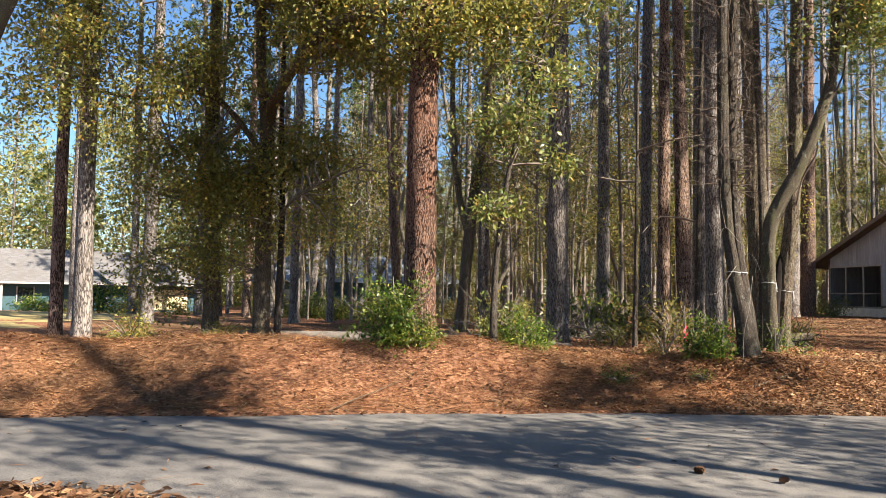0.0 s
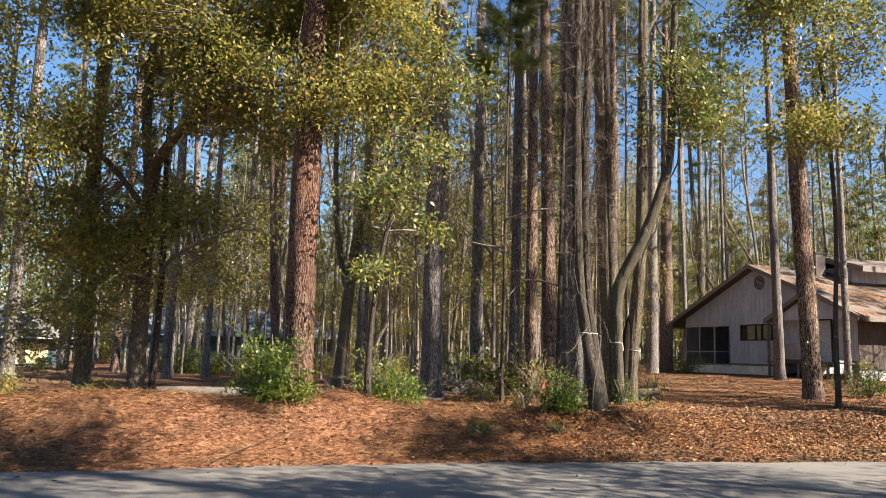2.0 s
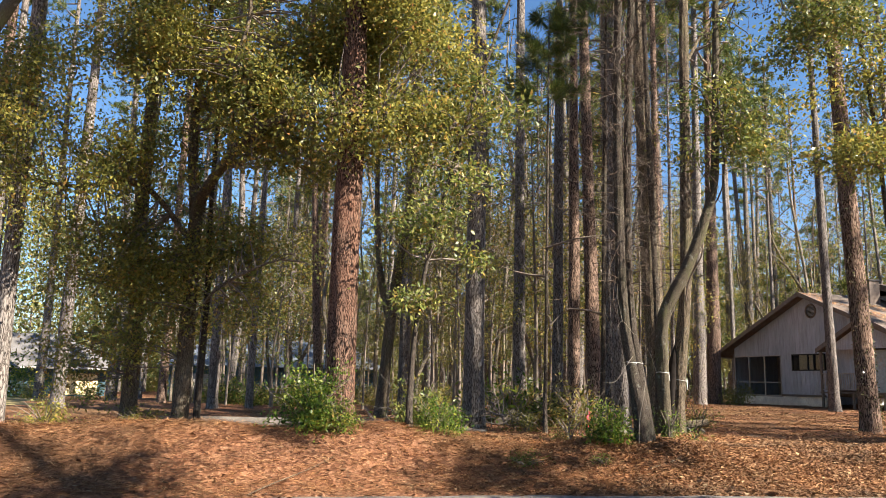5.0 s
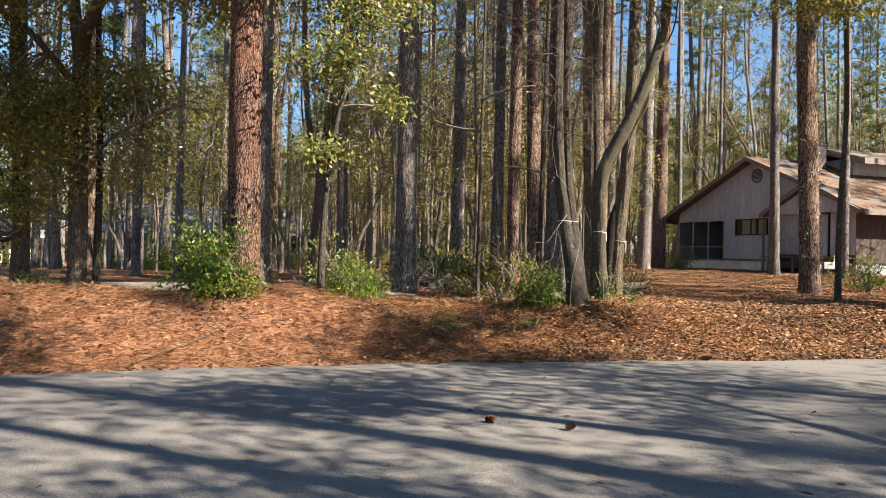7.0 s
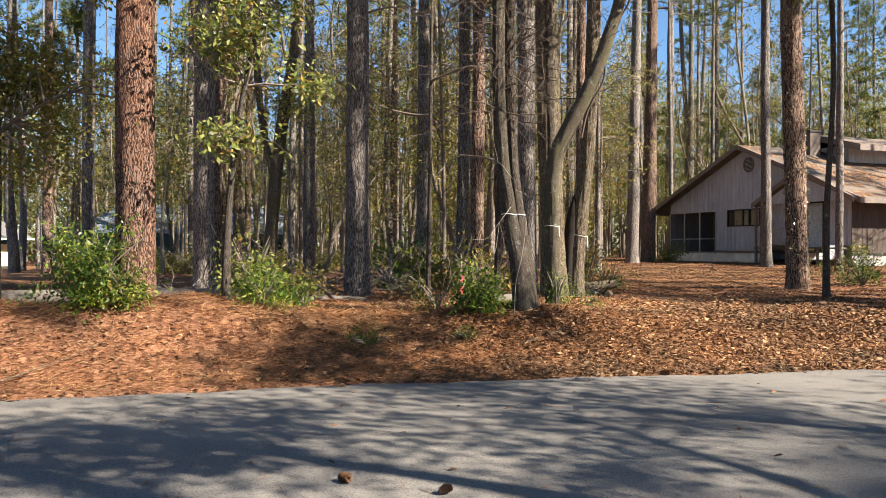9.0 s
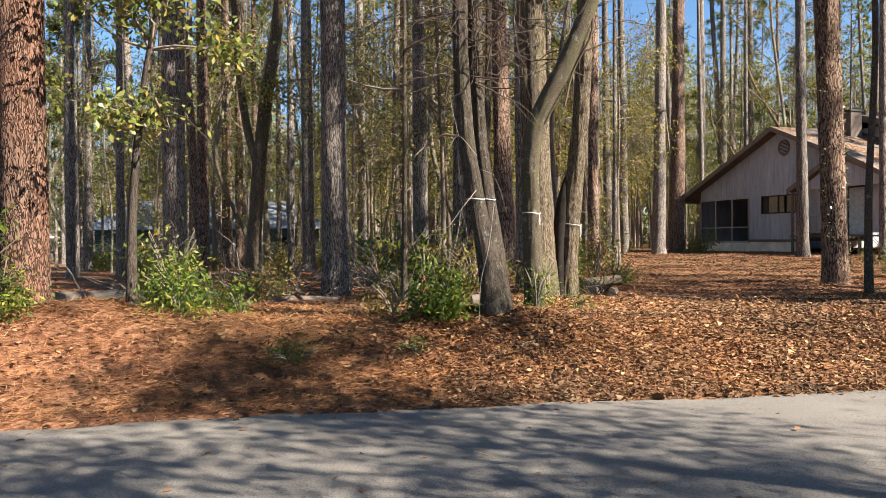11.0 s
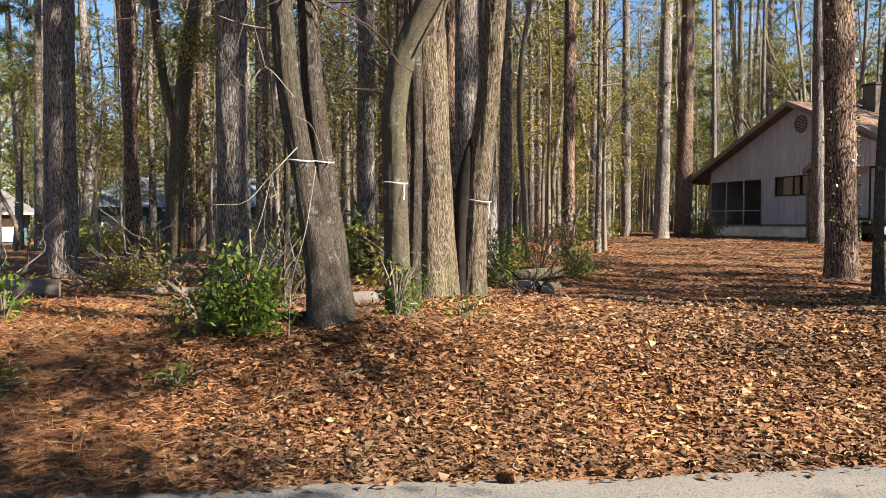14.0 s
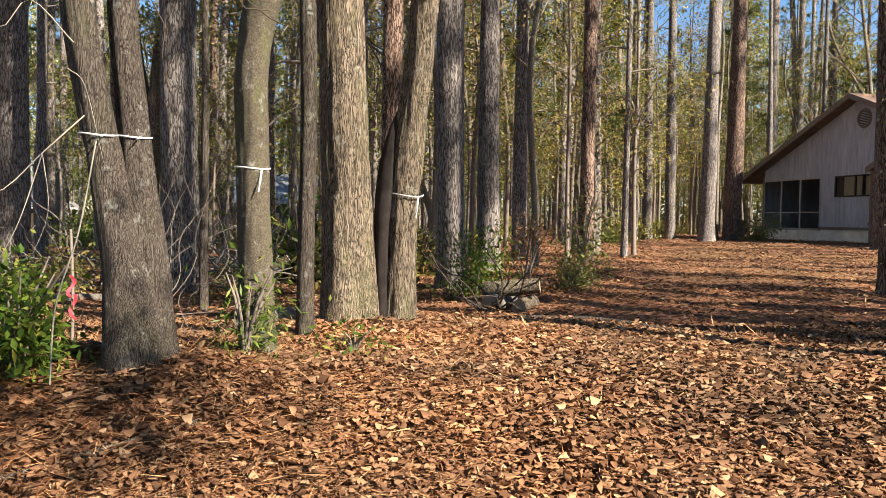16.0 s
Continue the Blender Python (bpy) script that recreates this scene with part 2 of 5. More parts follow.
def make_shingles(name, col, rust):
    m, nt, p = shader(name, 0.9, 0.2)
    v = coords(nt, (1, 1, 1))
    brick = node(nt, "ShaderNodeTexBrick", Scale=1.0)
    brick.inputs["Brick Width"].default_value, brick.inputs["Row Height"].default_value = 0.33, 0.15
    brick.inputs["Mortar Size"].default_value = 0.006
    brick.inputs["Color1"].default_value = (*col, 1)
    brick.inputs["Color2"].default_value = (*[c * 0.75 for c in col], 1)
    brick.inputs["Mortar"].default_value = (*[c * 0.4 for c in col], 1)
    nt.links.new(v, brick.inputs["Vector"])
    stain = noise_tex(nt, coords(nt, (0.8, 0.35, 0.8)), 1.6, 5, 0.65)
    c = blend(nt, brick.outputs["Color"], rust, maths(nt, "MULTIPLY", ramp(nt, stain, [(0.45, (0, 0, 0)), (0.65, (1, 1, 1))]), 0.7))
    nt.links.new(c, p.inputs["Base Color"])
    bump(nt, p, noise_tex(nt, v, 60, 3), 0.4, 0.01)
    return m


M_SHINGLE = make_shingles("tan_shingles", (0.185, 0.152, 0.125), (0.13, 0.075, 0.045))
M_SHINGLE_GREY = make_shingles("grey_shingles", (0.17, 0.165, 0.165), (0.13, 0.12, 0.11))
M_SHINGLE_BLUE = make_shingles("slate_blue_shingles", (0.20, 0.23, 0.27), (0.14, 0.15, 0.16))


def make_glass(name, tint, clear, gloss=0.08, spec=0.5):
    m, nt, p = shader(name, gloss, spec)
    p.inputs["Base Color"].default_value = (*tint, 1)
    t = nt.nodes.new("ShaderNodeBsdfTransparent")
    mix = nt.nodes.new("ShaderNodeMixShader")
    mix.inputs[0].default_value = clear
    nt.links.new(p.outputs[0], mix.inputs[1])
    nt.links.new(t.outputs[0], mix.inputs[2])
    nt.links.new(mix.outputs[0], nt.nodes["Material Output"].inputs["Surface"])
    return m


M_SCREEN = make_glass("dark_insect_screen", (0.02, 0.02, 0.021), 0.84, 0.6, 0.05)
M_PANE = make_glass("window_glass", (0.02, 0.022, 0.025), 0.75)

# ---- mesh helpers ----
RNG = np.random.default_rng(7)


def link(name, me, material, parent=None, label="", kind=""):
    me.materials.append(material)
    ob = new(name, me)
    if parent:
        ob.parent = parent
    return tagged(ob, label, kind=kind)


def part(name, bm, material, parent, label="", smooth=False):
    me = bpy.data.meshes.new(name)
    bm.to_mesh(me)
    bm.free()
    if smooth:
        me.shade_smooth()
    return link(name, me, material, parent, label)


def quads(name, v, smooth=False):
    """A mesh of separate four-cornered blades, v of shape (n, 4, 3)."""
    n = len(v)
    me = bpy.data.meshes.new(name)
    me.vertices.add(4 * n)
    me.vertices.foreach_set("co", np.ascontiguousarray(v, np.float32).ravel())
    me.loops.add(4 * n)
    me.loops.foreach_set("vertex_index", np.arange(4 * n, dtype=np.int32))
    me.polygons.add(n)
    me.polygons.foreach_set("loop_start", np.arange(0, 4 * n, 4, dtype=np.int32))
    me.update(calc_edges=True)
    return me


def sheet(name, pts, wrap=False, smooth=True):
    """A mesh from a grid of points (rows, columns, 3); wrap joins the last column to the first."""
    r, c = pts.shape[:2]
    i = np.arange(r - 1)[:, None] * c
    j = np.arange(c if wrap else c - 1)[None]
    k = (j + 1) % c
    f = np.stack([i + j, i + k, i + c + k, i + c + j], -1).reshape(-1, 4)
    me = bpy.data.meshes.new(name)
    me.vertices.add(r * c)
    me.vertices.foreach_set("co", np.ascontiguousarray(pts, np.float32).ravel())
    me.loops.add(f.size)
    me.loops.foreach_set("vertex_index", f.astype(np.int32).ravel())
    me.polygons.add(len(f))
    me.polygons.foreach_set("loop_start", np.arange(0, f.size, 4, dtype=np.int32))
    me.update(calc_edges=True)
    if smooth:
        me.shade_smooth()
    return me


LATTICE = RNG.random((128, 512))


def grain(u, v, wrap):
    """Smooth value noise; u repeats after wrap cells."""
    u0, v0 = np.floor(u).astype(int), np.floor(v).astype(int)
    a, b = u - u0, v - v0
    a, b = a * a * (3 - 2 * a), b * b * (3 - 2 * b)
    g = lambda i, j: LATTICE[(i % wrap) % 128, j % 512]  # noqa: E731
    return (g(u0, v0) * (1 - a) + g(u0 + 1, v0) * a) * (1 - b) + (g(u0, v0 + 1) * (1 - a) + g(u0 + 1, v0 + 1) * a) * b


def curve_pts(pts, n):
    """A smooth line of n points through (x, y, z, radius) rows."""
    p = np.array(pts, float)
    p = np.vstack([2 * p[0] - p[1], p, 2 * p[-1] - p[-2]])
    t = np.linspace(0, len(p) - 3 - 1e-6, n)
    i = t.astype(int)
    s = (t - i)[:, None]
    a, b, c, d = p[i], p[i + 1], p[i + 2], p[i + 3]
    return 0.5 * (2 * b + (c - a) * s + (2 * a - 5 * b + 4 * c - d) * s**2 + (3 * b - a - 3 * c + d) * s**3)


def limb(pts, sides=8, step=0.15, rough=0.0, flare=0.0, cells=12, seed=0.0, relief=0.5):
    """A tapered tube along (x, y, z, radius) rows with ridged bark."""
    p = np.array(pts, float)
    length = np.linalg.norm(np.diff(p[:, :3], axis=0), axis=1).sum()
    n = max(4, int(length / step))
    c = curve_pts(pts, n)
    run = np.r_[0, np.cumsum(np.linalg.norm(np.diff(c[:, :3], axis=0), axis=1))]
    t = np.gradient(c[:, :3], axis=0)
    t /= np.linalg.norm(t, axis=1, keepdims=True)
    ref = np.where(np.abs(t[:, 2:3]) > 0.5, [[1.0, 0, 0]], [[0, 0, 1.0]])
    e1 = np.cross(t, ref)
    e1 /= np.linalg.norm(e1, axis=1, keepdims=True)
    e2 = np.cross(t, e1)
    a = np.linspace(0, 2 * np.pi, sides, endpoint=False)
    r = np.repeat(c[:, 3:4], sides, 1)
    A, R = np.meshgrid(a, run)
    if flare:
        lobes = 1 + 0.35 * np.sin(A * 4 + seed * 3) + 0.25 * np.sin(A * 7 + seed)
        r = r * (1 + flare * np.exp(-R / 0.28) * lobes)
    r = r * (1 + 0.05 * np.sin(A * 2 + R * 0.7 + seed) + 0.035 * np.sin(A * 3 - R * 1.3))
    if rough:
        u = A / (2 * np.pi) * cells
        warp = grain(u, R * 1.5 + seed * 31, cells) * 1.1
        ridge = np.abs(grain(u + warp, R * relief + seed * 57, cells) - 0.5) * 2
        r = r + rough * (np.minimum(ridge * 1.8, 1) - 0.6) + rough * 0.35 * (grain(u * 3, R * 9, cells * 3) - 0.5)
    ring = c[:, None, :3] + r[..., None] * (np.cos(A)[..., None] * e1[:, None] + np.sin(A)[..., None] * e2[:, None])
    return ring


def tubes(name, many):
    """Several grids of rings as one mesh."""
    verts, faces, at = [], [], 0
    for g in many:
        r, c = g.shape[:2]
        i, j = np.arange(r - 1)[:, None] * c, np.arange(c)[None]
        k = (j + 1) % c
        faces.append((np.stack([i + j, i + k, i + c + k, i + c + j], -1) + at).reshape(-1, 4))
        verts.append(g.reshape(-1, 3))
        at += r * c
    v, f = np.vstack(verts), np.vstack(faces)
    me = bpy.data.meshes.new(name)
    me.vertices.add(len(v))
    me.vertices.foreach_set("co", v.astype(np.float32).ravel())
    me.loops.add(f.size)
    me.loops.foreach_set("vertex_index", f.astype(np.int32).ravel())
    me.polygons.add(len(f))
    me.polygons.foreach_set("loop_start", np.arange(0, f.size, 4, dtype=np.int32))
    me.update(calc_edges=True)
    me.shade_smooth()
    return me


def unit(v):
    return v / np.linalg.norm(v, axis=-1, keepdims=True).clip(1e-6)


def blades(base, way, side, length, width, fold=0.15):
    """Leaf blades as pointed quads: base points, directions and sideways vectors."""
    way, side = unit(way), unit(side - (side * unit(way)).sum(-1, keepdims=True) * unit(way))
    up = np.cross(way, side)
    L, W = np.asarray(length)[:, None], np.asarray(width)[:, None]
    mid = base + way * L * 0.5 + up * W * fold
    return np.stack([base, mid + side * W / 2, base + way * L, mid - side * W / 2], 1)


def leaf_cloud(centres, per, spread, size, rng, flat=0.6, slim=0.45):
    """Leaves strewn round twig ends: centres (n, 3), per leaves each, spread in metres."""
    n = len(centres) * per
    c = np.repeat(centres, per, 0)
    off = rng.normal(0, 1, (n, 3)) * np.array([1, 1, flat]) * spread
    way = unit(off * np.array([1, 1, 0.5]) + rng.normal(0, 0.6, (n, 3)) + np.array([0, 0, -0.15]))
    side = rng.normal(0, 1, (n, 3)) * np.array([1, 1, 0.5])
    L = size * rng.uniform(0.65, 1.35, n)
    return blades(c + off, way, side, L, L * slim)


def tuft_cloud(centres, ways, per, length, width, rng, spread=0.75):
    """Pine tufts: needles fanning out of each centre along its way."""
    n = len(centres) * per
    c, w = np.repeat(centres, per, 0), np.repeat(ways, per, 0)
    way = unit(w + rng.normal(0, spread, (n, 3)) + np.array([0, 0, -0.1]))
    L = length * rng.uniform(0.7, 1.15, n)
    return blades(c, way, rng.normal(0, 1, (n, 3)), L, np.full(n, width), 0)


def boxes(bm, x0, y0, z0, x1, y1, z1):
    m = Matrix.LocRotScale(((x0 + x1) / 2, (y0 + y1) / 2, (z0 + z1) / 2), None, (x1 - x0, y1 - y0, z1 - z0))
    bmesh.ops.create_cube(bm, size=1, matrix=m)
    return bm


def slab(x0, y0, z0, x1, y1, z1, bevel=0.0):
    bm = boxes(bmesh.new(), x0, y0, z0, x1, y1, z1)
    if bevel:
        bmesh.ops.bevel(bm, geom=bm.edges[:], offset=bevel, segments=2, affect="EDGES")
    return bm


def prism(outline, y0, y1):
    """A flat outline in x and z, drawn out along y."""
    bm = bmesh.new()
    a = [bm.verts.new((x, y0, z)) for x, z in outline]
    b = [bm.verts.new((x, y1, z)) for x, z in outline]
    bm.faces.new(a)
    bm.faces.new(b[::-1])
    for i in range(len(a)):
        j = (i + 1) % len(a)
        bm.faces.new((a[j], a[i], b[i], b[j]))
    bmesh.ops.recalc_face_normals(bm, faces=bm.faces[:])
    return bm


def empty(name, m, label, category, group=""):
    ob = new(name)
    ob.matrix_world = m
    ob.empty_display_size = 0.2
    return tagged(ob, label, category, group)


# ---- ground and road ----
EDGE_X = [-300, -40, -20, -10, -5.7, -4, -2.6, -1, 0, 2, 4, 6, 10, 20, 40, 300]
EDGE_Y = [-60, -7, 1.6, 5.7, 7.25, 7.6, 7.95, 8.35, 8.52, 8.8, 8.98, 9.15, 9.4, 9.6, 9.3, -10]
ROAD_WIDE = 5.6


def edge(x):
    return np.interp(x, EDGE_X, EDGE_Y)


def ease(a, b, t):
    t = np.clip((t - a) / (b - a), 0, 1)
    return t * t * (3 - 2 * t)


def ground_z(x, y):
    """The bank beyond the road, the berm on it and the forest floor behind."""
    x, y = np.asarray(x, float), np.asarray(y, float)
    s = y - edge(x)
    z = 0.46 * ease(-0.05, 2.3, s) - 0.12 * ease(3.5, 7, s) * ease(6, 2, x) + 0.1 * ease(15, 40, y) * ease(2, 10, x)
    z = z + 0.30 * np.exp(-(((s - 1.9) / 1.0) ** 2)) * ease(1.5, -1.5, x)
    z = z + 0.13 * np.exp(-((x - 3.95) ** 2 + (y - 12.4) ** 2) / 0.6)
    z = z + 0.16 * np.exp(-((x - 3.1) ** 2 + (y - 10.5) ** 2)) * ease(0, 1, s)
    z = z - 0.7 * ease(25, 60, y) * ease(5, -15, x)
    z = z + ease(0.0, 1.5, s) * (0.035 * np.sin(x * 1.7 + y * 0.9) * np.sin(y * 1.3 - x * 0.4) + 0.015 * np.sin(x * 4.1) * np.sin(y * 3.7))
    return np.where(s < 0, -0.05 * ease(0, -0.15, s) * 1.0 + 0.0, z)


def gz(x, y):
    return float(ground_z(x, y))


def axis_steps(a, b, fine, far):
    inner = np.arange(a, b + fine / 2, fine)
    out = fine * np.cumsum(1.18 ** np.arange(1, 60))
    out = out[out < far]
    return np.r_[a - out[::-1], inner, b + out]


gx, gy = axis_steps(-10, 14, 0.11, 700), axis_steps(2.5, 22, 0.11, 700)
X, Y = np.meshgrid(gx, gy)
Z = ground_z(X, Y)
side_in = ease(0.15, 0.5, Y - edge(X))
Z = Z + side_in * 0.012 * (RNG.random(Z.shape) - 0.5) * (np.abs(X) < 14) * (Y < 22)
near_verge = edge(X) - ROAD_WIDE - Y
Z = np.where(near_verge > -0.3, 0.03 * ease(-0.3, 0.3, near_verge) - 0.05 * ease(0, -0.3, near_verge), Z)
ground = link("ground", sheet("ground", np.stack([X, Y, Z], -1)), M_LITTER)
tagged(ground, "woodland ground covered in rusty leaves and pine straw", "ground", kind="structure")

rx = np.r_[np.linspace(-300, -20, 40), np.arange(-19.5, 25, 0.25), np.linspace(26, 300, 40)]
cross = np.linspace(0, 1, 22)
wob = 0.05 * np.sin(rx * 2.3) + 0.03 * np.sin(rx * 6.1 + 1) + 0.02 * np.sin(rx * 13.7)
far_y, near_y = edge(rx) + 0.12 + wob, edge(rx) - ROAD_WIDE - 0.15 + wob[::-1]
RY = far_y[:, None] * (1 - cross) + near_y[:, None] * cross
RZ = 0.004 + 0.03 * np.sin(np.pi * cross)[None] + 0 * RY
RZ[:, 0] = RZ[:, -1] = -0.04
lx, ly = np.meshgrid(np.linspace(-60, -8.5, 70), np.linspace(15, 52, 60))
bound = ease(0, 3, lx + 0.42 * ly + 4 + 0.8 * np.sin(ly * 0.9) - 1e-9)
lawn = link("lawn", sheet("lawn", np.stack([lx - 3.5 * ease(30, 15, ly), ly, ground_z(lx, ly) + 0.02 - 0.2 * bound], -1)), M_LAWN)
tagged(lawn, "sunny winter-yellow lawn beyond the wood", "lawn", kind="structure")
road = link("road", sheet("road", np.stack([np.repeat(rx[:, None], 22, 1), RY, RZ], -1)), M_ASPHALT)
tagged(road, "worn grey asphalt lane strewn with needles", "road", kind="structure")


# ---- trees ----


def pine_limbs(h, start, reach, count, rng, r0):
    """Limb lines and tuft places of a pine's crown, in the tree's own space."""
    lines, tufts, ways = [], [], []
    for i in range(count):
        f = start + (1 - start) * ((i + rng.random()) / count) ** 0.85
        z = h * f
        a = rng.uniform(0, 2 * np.pi)
        out = reach * (1.15 - 0.85 * (f - start) / (1 - start)) * rng.uniform(0.6, 1.1)
        rise = out * rng.uniform(0.05, 0.55)
        d = np.array([np.cos(a), np.sin(a), 0])
        bend = np.array([-d[1], d[0], 0]) * rng.normal(0, 0.2) * out
        p0, p1, p2 = np.array([0, 0, z]), d * out * 0.55 + bend + [0, 0, z + rise * 0.3], d * out + [0, 0, z + rise]
        r = r0 * (0.16 + 0.2 * (1 - f))
        lines.append([(*p0, r), (*p1, r * 0.65), (*p2, r * 0.25)])
        for k in range(8):
            s = rng.uniform(0.4, 1.08)
            q = p0 * (1 - s) ** 2 + 2 * p1 * s * (1 - s) + p2 * s * s + rng.normal(0, 0.16 * out, 3) * [1, 1, 0.55]
            tufts.append(q)
            ways.append(unit(d + rng.normal(0, 0.5, 3) + [0, 0, 0.35]))
    return lines, np.array(tufts), np.array(ways)


def lean_at(line, z):
    p = np.array(line, float)
    return np.array([np.interp(z, p[:, 2], p[:, 0]), np.interp(z, p[:, 2], p[:, 1])])


def pine(x, y, d, h=24.0, lean=(0.0, 0.0), mat=None, label="", near=False, start=0.62, reach=2.6, count=26, seed=0, name="pine_tree", group="tall pines of the wood", stubs=7, bend=0.0):
    rng = np.random.default_rng(int(abs(x * 131 + y * 977)) + seed)
    t = empty(name, pose(x, y, gz(x, y)), label or "tall straight pine with scaly grey-brown bark", "tree", group)
    r = d / 2
    line = [(0, 0, -0.25, r * 1.05), (0, 0, 0.6, r)]
    for f in (0.15, 0.35, 0.6, 0.85, 1.0):
        w = bend * np.sin(f * 5 + seed)
        line.append((lean[0] * h * f + w, lean[1] * h * f, h * f, r * (1 - 0.72 * f)))
    ring = limb(line, 44 if near else 12, 0.085 if near else 0.7, 0.015 * (d / 0.5) if near else 0.0, 0.38, 22, seed + x, 2.2)
    link("trunk", tubes("trunk", [ring]), mat or M_PINE, t)
    lines, tufts, ways = pine_limbs(h, start, reach, count, rng, r)
    rings = []
    for l in lines:
        o = lean_at(line, l[0][2])
        rings.append(limb([(p[0] + o[0], p[1] + o[1], p[2], p[3]) for p in l], 5, 0.5))
    for k in range(stubs):
        z, a, ln = rng.uniform(0.2, start) * h, rng.uniform(0, 6.28), rng.uniform(0.25, 1.3)
        o = lean_at(line, z)
        rings.append(limb([(o[0], o[1], z, 0.028), (o[0] + np.cos(a) * ln * 0.6, o[1] + np.sin(a) * ln * 0.6, z + ln * 0.1, 0.018), (o[0] + np.cos(a + 0.4) * ln, o[1] + np.sin(a + 0.4) * ln, z + ln * rng.uniform(-0.3, 0.4), 0.006)], 5, 0.25))
    link("branchwork", tubes("branchwork", rings), M_TWIG, t, kind="stuff")
    off = np.stack([np.interp(tufts[:, 2], [p[2] for p in line], [p[0] for p in line]), np.interp(tufts[:, 2], [p[2] for p in line], [p[1] for p in line]), 0 * tufts[:, 2]], -1)
    per, wide_by, long_by = (80, 0.009, 0.3) if near and d < 0.2 else (24, 0.028 if near else 0.034, 0.4)
    v = tuft_cloud(tufts + off, ways, per, long_by, wide_by, rng)
    link("crown", quads("crown", v), M_NEEDLE, t)
    return t


def spread_points(ell, rng, gaps=0.42):
    """Twig-end places in some ellipsoids, thinned into clumps so that sky shows through."""
    out = []
    for cx, cy, cz, rx_, ry_, rz_, n in ell:
        p = unit(rng.normal(0, 1, (n * 4, 3))) * rng.random((n * 4, 1)) ** 0.45
        p = p * [rx_, ry_, rz_] + [cx, cy, cz]
        keep = [noise.noise(Vector(q) * 0.75) * 0.5 + 0.5 > gaps for q in p]
        out.append(p[np.array(keep)][:n])
    return np.vstack(out)


def twig_lines(points, hubs, rng, share=0.5, r=0.012):
    """Thin twigs from the nearest limb point out to the twig ends."""
    lines = []
    hubs = np.array(hubs)
    for p in points[rng.random(len(points)) < share]:
        h = hubs[np.argmin(np.linalg.norm(hubs - p, axis=1))]
        if np.linalg.norm(p - h) > 1.7:
            continue
        m = (p + h) / 2 + rng.normal(0, 0.12, 3)
        lines.append(limb([(*h, r * 1.6), (*m, r), (*p, r * 0.35)], 4, 0.35))
    return lines


def broadleaf(name, label, x, y, stems, crowns, bark_mat, leaf, per=110, size=0.075, spread=0.27, seed=1, near=True, gaps=0.42, twigs=0.5, category="tree", group="", rough=0.008, cells=34, relief=1.8, flare=0.3, flat=0.6, slim=0.45):
    """A tree of several stems; stems and crowns are given in the tree's own space."""
    rng = np.random.default_rng(seed)
    t = empty(name, pose(x, y, gz(x, y)), label, category, group)
    hubs = []
    for i, s in enumerate(stems):
        thick = max(p[3] for p in s)
        fine = near and thick > 0.05
        ring = limb(s, 46 if fine else 7, 0.065 if fine else 0.25, rough * min(1, thick / 0.12) if fine else 0, flare if s[0][2] < 0.05 else 0, cells, seed + i * 1.7, relief)
        link("trunk" if s[0][2] < 0.05 else "limb", tubes("stem", [ring]), bark_mat, t)
        hubs += [q[:3] for q in curve_pts(s, 14)[2:]]
    if crowns:
        pts = spread_points(crowns, rng, gaps)
        link("twigwork", tubes("twigwork", twig_lines(pts, hubs, rng, twigs)), M_TWIG, t, kind="stuff")
        link("crown", quads("crown", leaf_cloud(pts, per, spread, size, rng, flat, slim)), leaf, t)
    return t


# Pines and oaks that stand along the bank, one by one.
big = pine(-1.81, 10.49, 0.46, 25, (0.001, 0), M_PINE_RED_SHADED, "thick red-barked pine standing on the needle bank", True, seed=3, stubs=3, group="")
pine(0.7, 17.0, 0.52, 27, (-0.002, 0.0), M_PINE, "stout grey pine with deep plated bark", True, seed=5, group="")
pine(-2.84, 18.9, 0.50, 26, (0.003, 0), M_PINE, "dark thick pine with furrowed bark in shade", True, seed=9, group="")
pine(9.83, 16.26, 0.45, 26, (-0.03, 0), M_PINE_RED, "ivy-flecked brown pine beside the leafy clearing", True, seed=11, group="")
pine(2.35, 21.7, 0.38, 26, (0.0, 0), M_PINE, near=True, seed=13)
pine(3.2, 19.9, 0.32, 25, (0.008, 0), M_PINE, near=True, seed=15)
pine(4.25, 19.9, 0.40, 27, (-0.02, 0), M_PINE_RED, "leaning reddish pine with flaking plates", near=True, seed=17)
pine(4.9, 20.6, 0.40, 27, (-0.004, 0), M_PINE, near=True, seed=19)
pine(4.37, 17.5, 0.42, 26, (-0.008, 0), M_PINE, near=True, seed=21)
pine(3.4, 18.5, 0.32, 25, (0.004, 0), M_PINE_RED, near=True, seed=23)
pine(5.6, 24.0, 0.33, 25, (0.002, 0), M_PINE, seed=29)
pine(6.91, 22.67, 0.30, 24, (0.004, 0), M_PINE_RED, "slender pine with patchy flaking bark", near=True, seed=31)
pine(7.6, 26.5, 0.28, 24, (-0.004, 0), M_PINE, seed=33)
pine(8.1, 25.0, 0.16, 16, (0.006, 0), M_PINE, seed=35)
pine(10.7, 38.0, 0.40, 25, (0.004, 0), M_PINE, seed=37)
pine(11.4, 38.6, 0.42, 25, (-0.006, 0), M_PINE, seed=38)
pine(13.0, 41.5, 0.48, 27, (-0.008, 0), M_PINE, "pale sunlit pine at the back of the clearing", seed=39)
pine(13.53, 37.68, 0.62, 28, (0.016, 0), M_PINE, "stout grey pine beside the house", seed=41)
pine(15.57, 41.1, 0.78, 29, (0.014, 0), M_PINE_RED, "massive red pine by the screened porch corner", near=True, seed=43)
pine(17.1, 31.46, 0.44, 26, (-0.008, 0), M_PINE, "slim grey pine in front of the house", near=True, seed=45, stubs=2)
